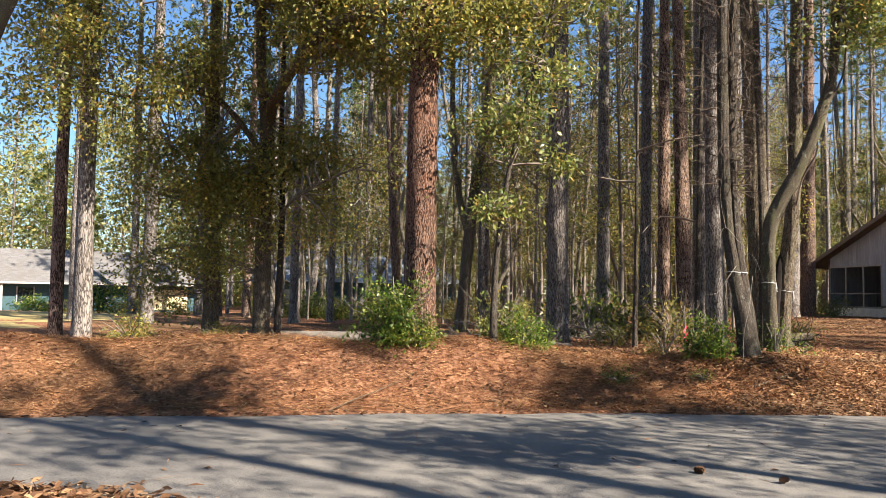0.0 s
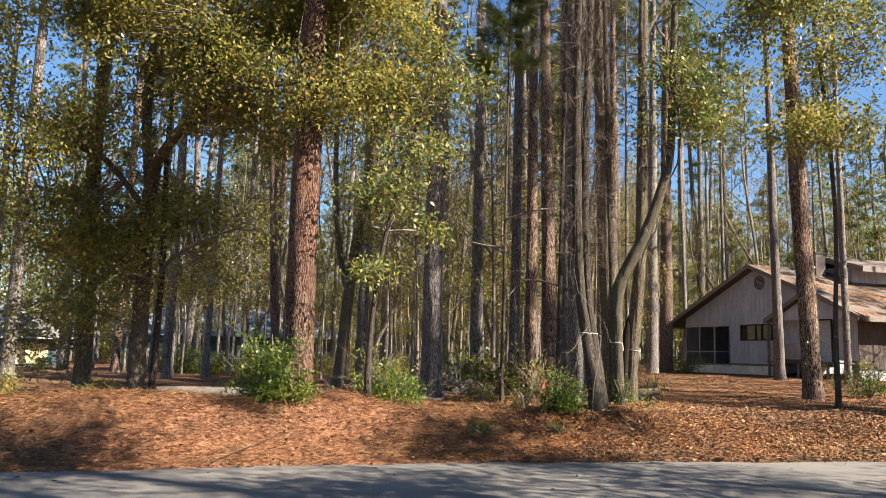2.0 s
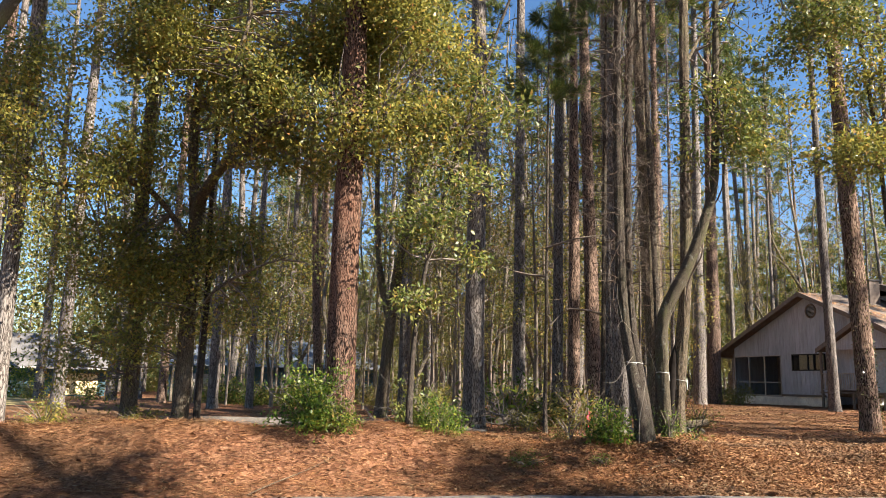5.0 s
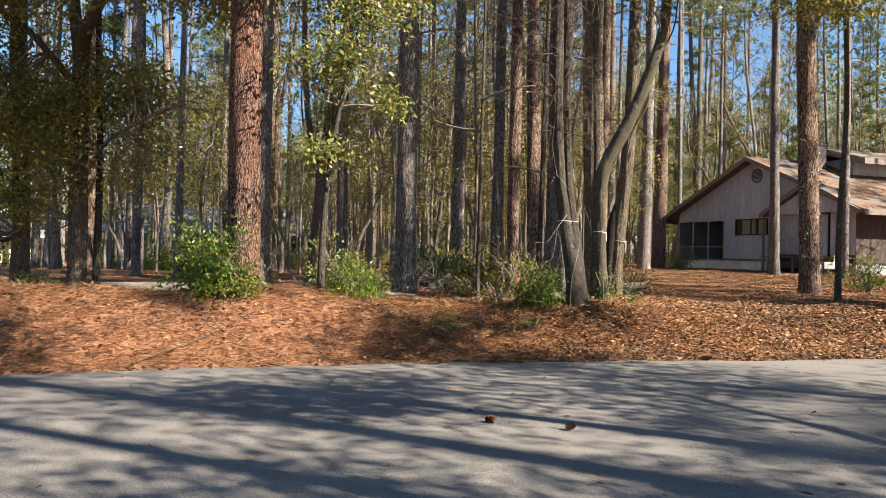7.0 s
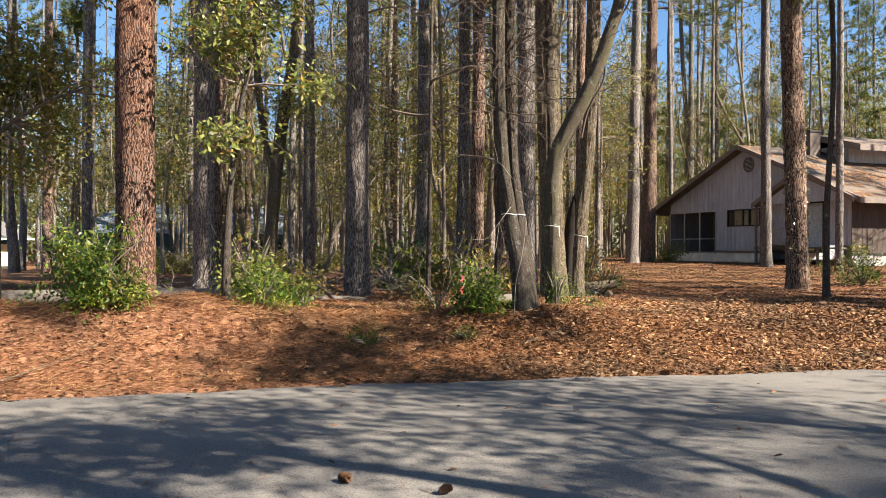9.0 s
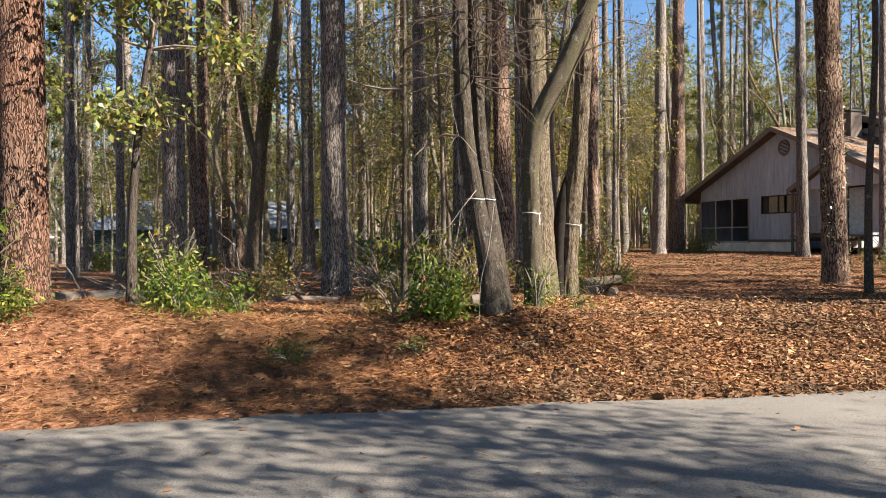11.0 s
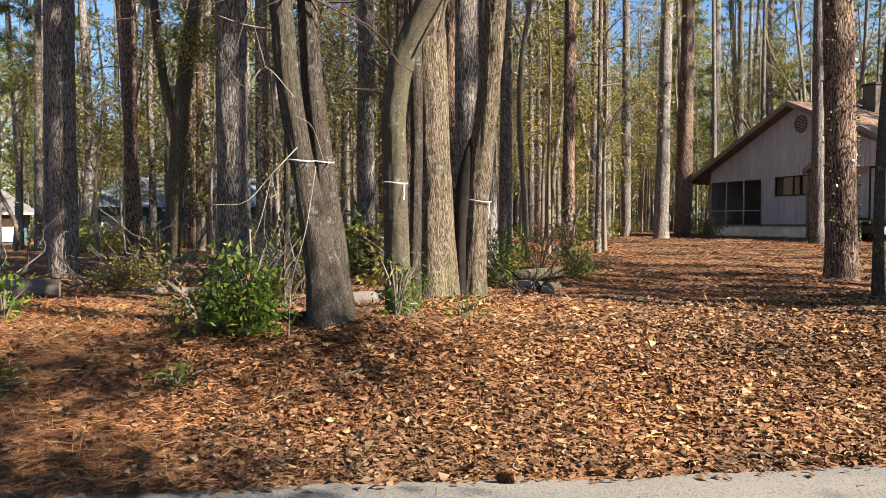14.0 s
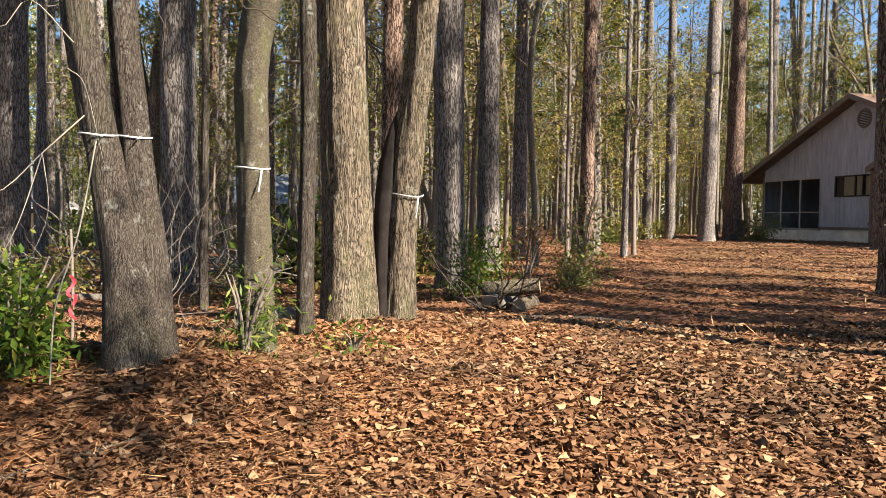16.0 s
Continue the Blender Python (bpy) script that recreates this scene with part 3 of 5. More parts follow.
pine(17.6, 27.2, 0.29, 23, (0.0, 0), M_PINE, "thin dark pine before the entry porch", seed=47, stubs=4)
pine(21.8, 54, 0.75, 28, (0, 0), M_PINE, seed=49)
pine(24.5, 57, 0.6, 28, (0.004, 0), M_PINE, seed=51)
pine(27.0, 58, 0.6, 28, (0, 0), M_PINE, seed=53)
pine(-9.53, 14.0, 0.26, 23, (0.0, 0), M_PINE_RED, seed=55, stubs=5)
pine(-8.06, 12.35, 0.33, 24, (-0.004, 0), M_PINE, "grey pine with lit flank near the road", near=True, seed=57)
pine(-15.0, 24.2, 0.36, 25, (0, 0), M_PINE, seed=59)
pine(-11.6, 22.4, 0.42, 25, (0.01, 0), M_PINE, seed=61)
pine(-6.6, 26, 0.27, 22, (0.01, 0), M_PINE, seed=63)
pine(-7.7, 25.3, 0.38, 24, (0, 0), M_PINE, seed=65)
pine(-5.35, 34, 0.36, 25, (0.004, 0), M_PINE_RED, seed=67)
pine(-4.2, 26, 0.30, 22, (-0.06, 0), M_PINE_RED, "leaning dark pine deep in the wood", seed=69)
pine(-1.25, 28, 0.45, 26, (0, 0), M_PINE, seed=71)
pine(-1.95, 28.8, 0.26, 24, (0.006, 0), M_PINE, seed=73)
pine(-5.7, 36, 0.30, 24, (0.0, 0), M_PINE_RED, seed=75)
pine(-4.6, 33, 0.33, 25, (0.005, 0), M_PINE_RED, seed=77)
pine(-3.6, 24, 0.34, 25, (0.004, 0.0), M_PINE_RED, seed=79)

# The cluster of hardwoods at the bend of the bank.
broadleaf("twin_trunk_oak", "dark twin-stemmed oak with flared lichen-spotted base", 2.98, 10.75,
    [[(0.03, -0.03, -0.3, 0.175), (0.02, -0.02, 0.1, 0.155), (-0.03, 0, 0.5, 0.125), (-0.14, 0, 1.06, 0.09), (-0.2, -0.02, 1.4, 0.084), (-0.28, -0.04, 2.0, 0.08), (-0.33, -0.05, 3.2, 0.077), (-0.3, 0.05, 6, 0.07), (-0.2, 0.1, 10, 0.055), (-0.4, 0.1, 14, 0.025)],
     [(0.05, 0.06, 0.0, 0.14), (0.02, 0.08, 0.6, 0.115), (-0.02, 0.1, 1.06, 0.088), (-0.06, 0.12, 1.4, 0.08), (-0.12, 0.14, 2.0, 0.078), (-0.15, 0.17, 3.4, 0.075), (-0.05, 0.25, 6, 0.066), (0.15, 0.3, 10, 0.05), (0.2, 0.3, 15, 0.025)]],
    [(-0.4, 0.2, 12.5, 1.8, 1.6, 2.0, 26)], M_OAK_DARK, M_LEAF_RED, per=40, size=0.06, seed=3, flare=0.16, gaps=0.5)
broadleaf("bent_oak", "mossy oak with a big limb bending upward", 3.5, 11.25,
    [[(0.02, 0, -0.3, 0.115), (0, 0, 0.3, 0.1), (-0.02, 0, 1.2, 0.096), (-0.02, 0, 1.75, 0.1), (0.08, 0, 2.2, 0.105), (0.42, -0.08, 2.9, 0.10), (0.68, -0.15, 3.6, 0.09), (0.9, -0.2, 4.5, 0.075), (1.0, -0.2, 6.5, 0.06), (1.15, -0.2, 8.5, 0.045), (1.9, -0.2, 10, 0.034), (3.2, -0.1, 12, 0.02)],
     [(1.1, -0.2, 7.6, 0.03), (1.7, -0.3, 8.2, 0.025), (2.6, -0.4, 7.8, 0.018), (3.4, -0.4, 7.2, 0.01)],
     [(0.95, -0.2, 5.2, 0.025), (0.7, -0.5, 5.8, 0.02), (0.3, -0.7, 6.0, 0.01)]],
    [(0.95, -0.5, 5.2, 0.95, 0.7, 0.8, 44), (2.6, -0.5, 7.2, 1.7, 0.9, 0.9, 76), (1.4, -0.2, 10.4, 1.6, 1.2, 1.4, 40)], M_SMOOTH, M_LEAF_LIGHT, per=70, size=0.085, seed=5, spread=0.2, flare=0.2, relief=3.0)
broadleaf("slender_oak", "thin straight young oak with grey bark", 3.62, 12.0,
    [[(0, 0, -0.2, 0.068), (0, 0, 0.4, 0.06), (0.02, 0, 2, 0.056), (-0.05, 0, 5, 0.05), (-0.1, 0, 9, 0.035), (0, 0, 12, 0.012)]],
    [(0, 0, 11, 1.0, 1.0, 1.3, 14)], M_OAK_DARK, M_LEAF_FAR, per=40, size=0.07, seed=7, flare=0.2)
broadleaf("ridged_oak", "tall sunlit oak with brown ridged bark", 3.8, 12.6,
    [[(0.03, 0, -0.3, 0.22), (0.02, 0, 0.25, 0.2), (0, 0, 0.8, 0.18), (-0.02, 0, 1.5, 0.172), (-0.07, 0, 3.0, 0.163), (-0.16, 0, 6, 0.14), (-0.2, 0, 10, 0.11), (0.1, 0, 15, 0.05), (0.2, 0, 18, 0.02)],
     [(-0.2, 0, 8.5, 0.06), (0.5, 0.3, 9.7, 0.045), (1.2, 0.5, 12, 0.02)]],
    [(0.2, 0, 15.5, 2.4, 2.2, 2.2, 45)], M_OAK, M_LEAF_RED, per=34, size=0.07, seed=9, rough=0.022, cells=30, relief=1.1, gaps=0.5)
ribbon_oak = broadleaf("ribbon_oak", "grey oak with a black burl and white ribbon", 4.22, 12.7,
    [[(-0.02, 0, -0.3, 0.13), (-0.02, 0, 0.3, 0.112), (0.0, 0, 0.9, 0.115), (0.03, 0, 1.25, 0.125), (0.07, 0, 1.6, 0.115), (0.14, 0, 2.2, 0.108), (0.2, 0, 3.2, 0.105), (0.27, 0, 6, 0.095), (0.35, 0, 10, 0.07), (0.4, 0, 14, 0.03)],
     [(0.2, 0, 7, 0.04), (1.2, 0.5, 8.6, 0.03), (2.6, 1.0, 9.6, 0.018), (3.8, 1.3, 10.2, 0.006)],
     [(0.25, 0, 8.5, 0.035), (0.9, 0.3, 10, 0.025), (1.5, 0.7, 12, 0.008)]],
    [(0.3, 0, 12.5, 1.8, 1.6, 2.0, 30), (2.4, 1.0, 9.6, 2.0, 1.3, 1.6, 50), (1.2, 0.6, 11.4, 1.7, 1.3, 1.8, 40), (3.6, 1.2, 12.0, 2.2, 1.3, 1.8, 40)], M_OAK, M_LEAF_FAR, per=28, size=0.085, seed=11, rough=0.014, gaps=0.48, twigs=0.95, spread=0.33)
# Near-black bulge on the left of the trunk.
link("burl", tubes("burl", [limb([(-0.13, -0.02, -0.1, 0.1), (-0.14, -0.02, 0.5, 0.08), (-0.12, -0.01, 1.0, 0.09), (-0.06, 0, 1.45, 0.065), (0.02, 0.02, 1.7, 0.03)], 30, 0.06, 0.012, 0, 20, 3.3, 1.5)]), M_BLACK_BARK, ribbon_oak, "black bulging burl")
broadleaf("forked_pale_tree", "pale-barked forked tree leaning among the pines", -1.73, 21.3,
    [[(-0.05, 0, -0.2, 0.2), (0, 0, 0.4, 0.18), (0.15, 0, 2.2, 0.165), (0.35, 0, 4.2, 0.15), (0.75, 0, 7, 0.12), (0.9, 0, 12, 0.07), (1.2, 0, 16, 0.03)],
     [(0.2, 0, 2.6, 0.1), (-0.15, 0, 4.2, 0.09), (-0.35, 0, 7, 0.07), (-0.3, 0, 11, 0.03)]],
    [(0.9, -0.2, 4.6, 1.0, 0.9, 0.6, 24), (0.5, 0, 9, 1.8, 1.8, 2.5, 60)], M_OAK, M_LEAF_OAK, per=60, size=0.09, seed=13)

# The leafy evergreen oaks that hang over the bank.
broadleaf("evergreen_oak", "spreading evergreen oak with olive and yellowing leaves", -5.1, 13.3,
    [[(0, 0, -0.3, 0.175), (0, 0, 0.4, 0.155), (0.02, -0.02, 2, 0.14), (0.05, -0.1, 4.0, 0.13), (0.5, -0.9, 4.6, 0.10), (1.7, -2.4, 5.2, 0.085), (2.6, -2.9, 5.25, 0.05), (3.8, -3.1, 5.3, 0.02)],
     [(0.04, -0.1, 3.9, 0.1), (-0.1, -0.2, 6, 0.085), (0.1, -0.2, 9, 0.05), (0.3, -0.4, 11.5, 0.02)],
     [(1.7, -2.4, 5.2, 0.055), (1.25, -2.5, 6.1, 0.045), (1.45, -2.6, 7.4, 0.035), (1.0, -2.7, 9.2, 0.015)],
     [(0.02, -0.1, 3.6, 0.06), (-0.8, -0.8, 4.55, 0.05), (-1.9, -1.2, 4.4, 0.035), (-3.2, -1.5, 4.6, 0.012)],
     [(0.02, -0.05, 1.9, 0.04), (0.6, -0.5, 2.6, 0.03), (1.4, -0.9, 3.0, 0.02), (2.1, -1.2, 3.2, 0.01)]],
    [(1.5, -1.6, 6.2, 3.4, 1.5, 1.8, 370), (3.7, -2.6, 6.4, 1.9, 1.5, 2.1, 250), (-1.8, -1.0, 5.4, 2.4, 1.5, 2.0, 190),
     (-1.0, -0.3, 2.8, 0.9, 0.9, 1.7, 60), (0.8, -0.3, 3.0, 1.6, 0.6, 1.2, 80), (0.5, -1.0, 9.0, 3.4, 2.0, 2.6, 270)],
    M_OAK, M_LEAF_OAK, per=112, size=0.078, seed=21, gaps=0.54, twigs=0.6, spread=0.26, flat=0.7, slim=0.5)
broadleaf("young_oak", "thin young oak beside the evergreen oak", -4.84, 13.5,
    [[(0, 0, -0.2, 0.07), (0, 0, 0.5, 0.062), (0.05, -0.05, 2.5, 0.055), (0.0, -0.1, 5, 0.045), (0.1, -0.1, 8, 0.02)]],
    [(0.05, -0.1, 6.5, 0.8, 0.8, 1.4, 20)], M_OAK_DARK, M_LEAF_OAK, per=80, size=0.07, seed=23)
broadleaf("vine_clad_oak", "pale oak trunk draped with hanging leafy vines", -6.3, 13.9,
    [[(0, 0, -0.2, 0.2), (0, 0, 0.4, 0.165), (0.0, 0, 2, 0.15), (-0.1, 0, 5, 0.13), (0, 0, 9, 0.08), (0.1, 0, 13, 0.03)]],
    [(0.1, -0.3, 2.4, 1.0, 0.7, 1.8, 44), (-0.4, -0.2, 4.8, 1.2, 0.9, 1.8, 20), (0, 0, 9.5, 2.4, 2.0, 2.4, 40), (-1.2, -0.3, 3.2, 1.1, 0.8, 1.9, 34), (0.9, -0.2, 3.6, 0.9, 0.7, 1.7, 30), (-0.9, -0.3, 1.2, 0.7, 0.5, 0.6, 16)],
    M_OAK, M_LEAF_OAK, per=100, size=0.075, seed=25, spread=0.22, flat=1.5)
broadleaf("leaning_grey_oak", "smooth grey leaning oak arching over the bank", -8.3, 8.7,
    [[(-0.1, 0, -0.3, 0.15), (0, 0, 0.3, 0.135), (0.7, -0.2, 3.1, 0.115), (2.0, -0.4, 5.75, 0.095), (3.3, -0.5, 7.6, 0.082), (3.85, -0.6, 9.4, 0.068), (4.1, -0.7, 11.6, 0.05), (4.4, -0.7, 14, 0.02)],
     [(3.75, -0.6, 9.0, 0.035), (5.0, -0.6, 9.25, 0.03), (6.8, -0.5, 9.15, 0.022), (8.1, -0.4, 8.9, 0.01)],
     [(3.2, -0.5, 7.5, 0.03), (3.9, -0.6, 7.7, 0.02), (4.6, -0.6, 8.0, 0.01)]],
    [(4.4, 0.4, 10.0, 3.8, 1.7, 2.3, 230), (1.0, 0.6, 8.3, 2.8, 1.8, 2.0, 130), (7.6, 1.6, 8.6, 1.5, 1.2, 1.3, 80), (0.6, 1.9, 4.3, 1.3, 0.8, 1.3, 26), (-0.5, 2.2, 6.0, 1.5, 0.9, 1.5, 18)],
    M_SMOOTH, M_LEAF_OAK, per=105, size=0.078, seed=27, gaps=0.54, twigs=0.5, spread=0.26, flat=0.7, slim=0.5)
broadleaf("sapling", "thin crooked sapling with pale yellow-green leaves", -0.72, 10.46,
    [[(0, 0, -0.2, 0.062), (0.0, 0, 0.5, 0.05), (0.05, 0, 1.4, 0.04), (0.2, 0, 2.5, 0.036), (0.5, 0, 3.8, 0.033), (0.8, 0.1, 4.9, 0.03), (1.3, 0.3, 6.6, 0.026), (1.9, 0.6, 8.4, 0.018), (2.3, 0.8, 9.8, 0.008)],
     [(0.1, 0, 1.9, 0.014), (0.5, -0.2, 1.95, 0.01), (0.9, -0.3, 1.6, 0.005)]],
    [(0.12, -0.15, 1.95, 0.5, 0.35, 0.16, 13), (0.1, -0.1, 3.1, 0.75, 0.5, 0.5, 34), (0.9, 0, 2.6, 0.35, 0.3, 0.2, 7), (0.6, 0.1, 4.0, 0.8, 0.5, 0.6, 32), (0.9, 0.1, 5.2, 0.9, 0.6, 0.7, 34)],
    M_OAK_DARK, M_LEAF_LIGHT, per=42, size=0.085, seed=29, spread=0.17, near=False)
broadleaf("dark_oak", "dark leafy oak rising beyond the clearing", 8.6, 13.2,
    [[(0, 0, -0.2, 0.06), (0.0, 0, 1.5, 0.05), (0.1, 0, 4, 0.045), (-0.2, -0.2, 7, 0.04), (-0.5, -0.2, 10, 0.015)]],
    [(-1.2, -1.2, 5.8, 1.5, 0.9, 0.9, 56), (0.2, -0.6, 7.6, 1.8, 1.0, 1.2, 60), (0.3, 0, 10.4, 2.2, 1.4, 1.8, 70), (1.0, 0, 13.0, 2.8, 1.6, 1.8, 60)],
    M_OAK_DARK, M_LEAF_OAK, per=80, size=0.09, seed=31, near=False)

pine(2.0, 14.4, 0.085, 9.3, (0.01, 0), M_OAK_DARK, "slender young pine with long tufted needles", True, seed=91, start=0.72, reach=0.8, count=16, group="", stubs=2)
pine(3.3, 14.9, 0.12, 12.4, (0.02, 0), M_OAK_DARK, "young pine with a bushy dark needle crown", True, seed=92, start=0.7, reach=1.3, count=26, group="", stubs=2)

# Bare vines and dead twigs that tangle in front of the hardwoods.
def tangle(name, label, x, y, z, lines, mat, group=""):
    t = empty(name, pose(x, y, z), label, "branch", group)
    for l in lines:
        link("twig", tubes("twig", [limb([(*p[:3], p[3] * 0.34) for p in l], 6, 0.06)]), mat, t)
    return t


def random_vine(rng, start, ways, n, r):
    p = np.array(start, float)
    pts = [(*p, r)]
    d = unit(np.array(ways, float))
    for i in range(n):
        d = unit(d + rng.normal(0, 0.45, 3) + np.array(ways) * 0.25)
        p = p + d * rng.uniform(0.14, 0.3)
        pts.append((*p, max(r * (1 - (i + 1) / (n + 1)), 0.003)))
    return pts


rng = np.random.default_rng(41)
tangle("hanging_vines", "pale bare vines hanging beside oak trunks", 2.75, 10.5, gz(2.75, 10.5),
    [random_vine(rng, (rng.uniform(-0.6, 1.1), rng.uniform(-0.3, 0.4), rng.uniform(3.9, 8.5)), (rng.uniform(-0.3, 0.3), -0.05, -1), 11, rng.uniform(0.007, 0.014)) for _ in range(26)], M_TWIG)
tangle("dead_twigs", "pale dead branches sticking out of the twin oak", 2.8, 10.6, gz(2.8, 10.6),
    [[(p[0] * 0.55, p[1], p[2], p[3]) for p in l] for l in [[(0, 0, 1.35, 0.012), (-0.3, -0.1, 1.15, 0.01), (-0.6, -0.2, 0.95, 0.007), (-0.95, -0.3, 0.93, 0.003)],
     [(-0.3, -0.1, 1.15, 0.008), (-0.42, -0.2, 0.8, 0.006), (-0.62, -0.25, 0.55, 0.003)],
     [(-0.3, -0.1, 1.14, 0.007), (-0.2, -0.15, 0.85, 0.005), (-0.33, -0.2, 0.6, 0.002)],
     [(0.0, -0.1, 1.7, 0.011), (-0.35, -0.15, 1.9, 0.009), (-0.6, -0.2, 1.75, 0.006), (-0.9, -0.3, 2.0, 0.003)],
     [(-0.35, -0.15, 1.9, 0.007), (-0.5, -0.2, 2.3, 0.005), (-0.45, -0.2, 2.7, 0.002)],
     [(0.3, -0.2, 1.2, 0.011), (0.18, -0.25, 0.75, 0.012), (0.02, -0.3, 0.4, 0.013), (-0.02, -0.32, 0.02, 0.012)],
     [(0.05, -0.2, 1.55, 0.008), (0.3, -0.3, 1.45, 0.006), (0.5, -0.35, 1.1, 0.003)]]], M_PALE)
tangle("bare_shrub", "bare grey shrub with crooked stems", 2.3, 12.4, gz(2.3, 12.4),
    [random_vine(rng, (rng.uniform(-0.3, 0.3), rng.uniform(-0.2, 0.2), 0), (rng.uniform(-0.5, 0.5), 0, 1), 8, 0.012) for _ in range(14)], M_TWIG)

def climbing_vines(x, y, label, line, count, shoots, seed):
    """Woody vines that climb along a line (x, y, z) of a trunk, with short bare shoots hanging off them."""
    k = np.random.default_rng(seed)
    t = empty("climbing_vine", pose(x, y, gz(x, y)), label, "vine", "vines on the oaks")
    ln = np.array(line, float)
    at = lambda z: np.array([np.interp(z, ln[:, 2], ln[:, 0]), np.interp(z, ln[:, 2], ln[:, 1])])  # noqa: E731
    for i in range(count):
        a, z, top, r = k.uniform(0, 6.28), k.uniform(1.8, 5), k.uniform(6, 9), k.uniform(0.006, 0.014)
        pts = []
        while z < top:
            a += k.normal(0, 0.35)
            o = at(z) + np.array([np.cos(a), np.sin(a)]) * k.uniform(0.09, 0.2)
            pts.append((*o, z, r))
            z += k.uniform(0.25, 0.5)
        link("vine_stem", tubes("vine_stem", [limb(pts, 6, 0.12)]), M_VINE, t)
    rings = []
    for i in range(shoots):
        z, a = 2.4 + 7.5 * k.random(), k.uniform(0, 6.28)
        o = at(z) + np.array([np.cos(a), np.sin(a)]) * 0.12
        rings.append(limb(random_vine(k, (*o, z), (np.cos(a) * 0.9, np.sin(a) * 0.9, k.uniform(-0.6, 0.6)), int(k.integers(3, 8)), k.uniform(0.004, 0.009)), 4, 0.12))
    link("shootwork", tubes("shootwork", rings), M_VINE, t, "bare brown shoots", "stuff")
    return t


climbing_vines(2.98, 10.75, "brown woody vines climbing the twin oak", [(-0.25, 0.0, 1.5), (-0.3, 0.0, 3), (-0.28, 0.1, 6), (-0.15, 0.2, 12)], 1, 300, 5)
climbing_vines(2.98, 10.85, "brown woody vines climbing the twin oak", [(-0.05, 0.05, 1.5), (-0.12, 0.1, 3), (0.0, 0.15, 6), (0.15, 0.2, 12)], 1, 280, 6)
climbing_vines(3.5, 11.25, "brown vines trailing along the bent limb", [(0, 0, 1.5), (0.42, -0.08, 2.9), (0.9, -0.2, 4.5), (1.0, -0.2, 6.5), (1.6, -0.2, 12)], 2, 90, 7)

# Ribbons tied round the hardwoods.
def ribbon(x, y, z, r, tail, label, tilt=0.0, mat=None):
    t = empty("ribbon", pose(x, y, z, tilt, tilt * 0.6), label, "ribbon", "ribbons tied round trees")
    a = np.linspace(0, 2 * np.pi, 28, endpoint=False)
    rows = [np.stack([np.cos(a) * (r + o), np.sin(a) * (r + o), 0 * a + h + 0.006 * np.sin(a * 2)], -1) for o, h in ((0.0, -0.005), (0.003, -0.004), (0.003, 0.004), (0.0, 0.005))]
    link("band", sheet("band", np.stack(rows), True), mat or M_RIBBON, t)
    for side, ln in ((0.5, tail), (0.42, tail * 0.7)):
        pts = [[(r * np.cos(-side) + o, r * np.sin(-side) - 0.02 - 0.01 * k, -k * ln / 6 + 0.005 * np.sin(k)) for k in range(7)] for o in (-0.02, -0.011)]
        link("tail", sheet("tail", np.array(pts)), mat or M_RIBBON, t)
    return t


ribbon(2.8, 10.74, gz(2.98, 10.75) + 1.22, 0.098, 0.02, "thin white ribbon tied round the twin oak")
ribbon(2.94, 10.86, gz(2.98, 10.75) + 1.22, 0.094, 0.02, "thin white ribbon tied round the twin oak")
ribbon(3.48, 11.25, gz(3.5, 11.25) + 1.12, 0.104, 0.14, "white ribbon with tails round the mossy oak")
ribbon(4.25, 12.7, gz(4.22, 12.7) + 1.0, 0.13, 0.16, "white ribbon with tails below the burl", 6)

# ---- shrubs ----
def shrub(x, y, w, h, n, leaf, label, per=60, size=0.06, seed=1, spread=0.1, slim=0.42, name="shrub", stems=9):
    rng = np.random.default_rng(seed)
    t = empty(name, pose(x, y, gz(x, y)), label, "shrub")
    lines, tips = [], []
    for i in range(stems):
        a, f = rng.uniform(0, 6.28), rng.uniform(0.25, 1) ** 0.5
        tip = np.array([np.cos(a) * w / 2 * f, np.sin(a) * w / 2 * f, h * rng.uniform(0.6, 1)])
        lines.append(limb([(0, 0, -0.05, 0.014), (*(tip * [0.35, 0.35, 0.55]), 0.01), (*tip, 0.004)], 5, 0.15))
    link("stemwork", tubes("stemwork", lines), M_TWIG, t, kind="stuff")
    p = unit(rng.normal(0, 1, (n, 3))) * rng.random((n, 1)) ** 0.5
    p[:, 2] = np.abs(p[:, 2]) * 0.95 + 0.03
    p = p * [w / 2, w / 2, h] * (0.85 + 0.3 * rng.random((n, 1)))
    p[:, 2] = np.maximum(p[:, 2], 0.08)
    link("leaves", quads("leaves", leaf_cloud(p, per, spread, size, rng, 0.8, slim)), leaf, t)
    return t


shrub(-2.12, 9.95, 1.25, 0.95, 62, M_LEAF_BUSH, "dense bright-green shrub at the red pine's foot", 70, 0.062, 1)
shrub(-1.72, 9.85, 0.5, 0.6, 16, M_LEAF_LIGHT, "small yellow-green shrub in sun by the pine", 50, 0.055, 2)
shrub(-0.55, 11.2, 0.8, 1.0, 30, M_LEAF_LIGHT, "yellow-green shrub behind the crooked sapling", 46, 0.07, 3)
shrub(-0.3, 10.6, 0.72, 0.5, 26, M_LEAF_BUSH, "dark green feathery shrub on the bank", 60, 0.07, 4, slim=0.25)
shrub(0.1, 11.6, 0.42, 0.4, 10, M_LEAF_BUSH, "small dark shrub in the shade", 50, 0.06, 5)
shrub(2.42, 10.62, 0.58, 0.68, 30, M_LEAF_BUSH, "glossy green shrub beside the twin oak", 55, 0.065, 6)
shrub(1.9, 11.2, 0.5, 0.4, 10, M_LEAF_FAR, "thin rusty shrub near the twin oak", 40, 0.05, 7)
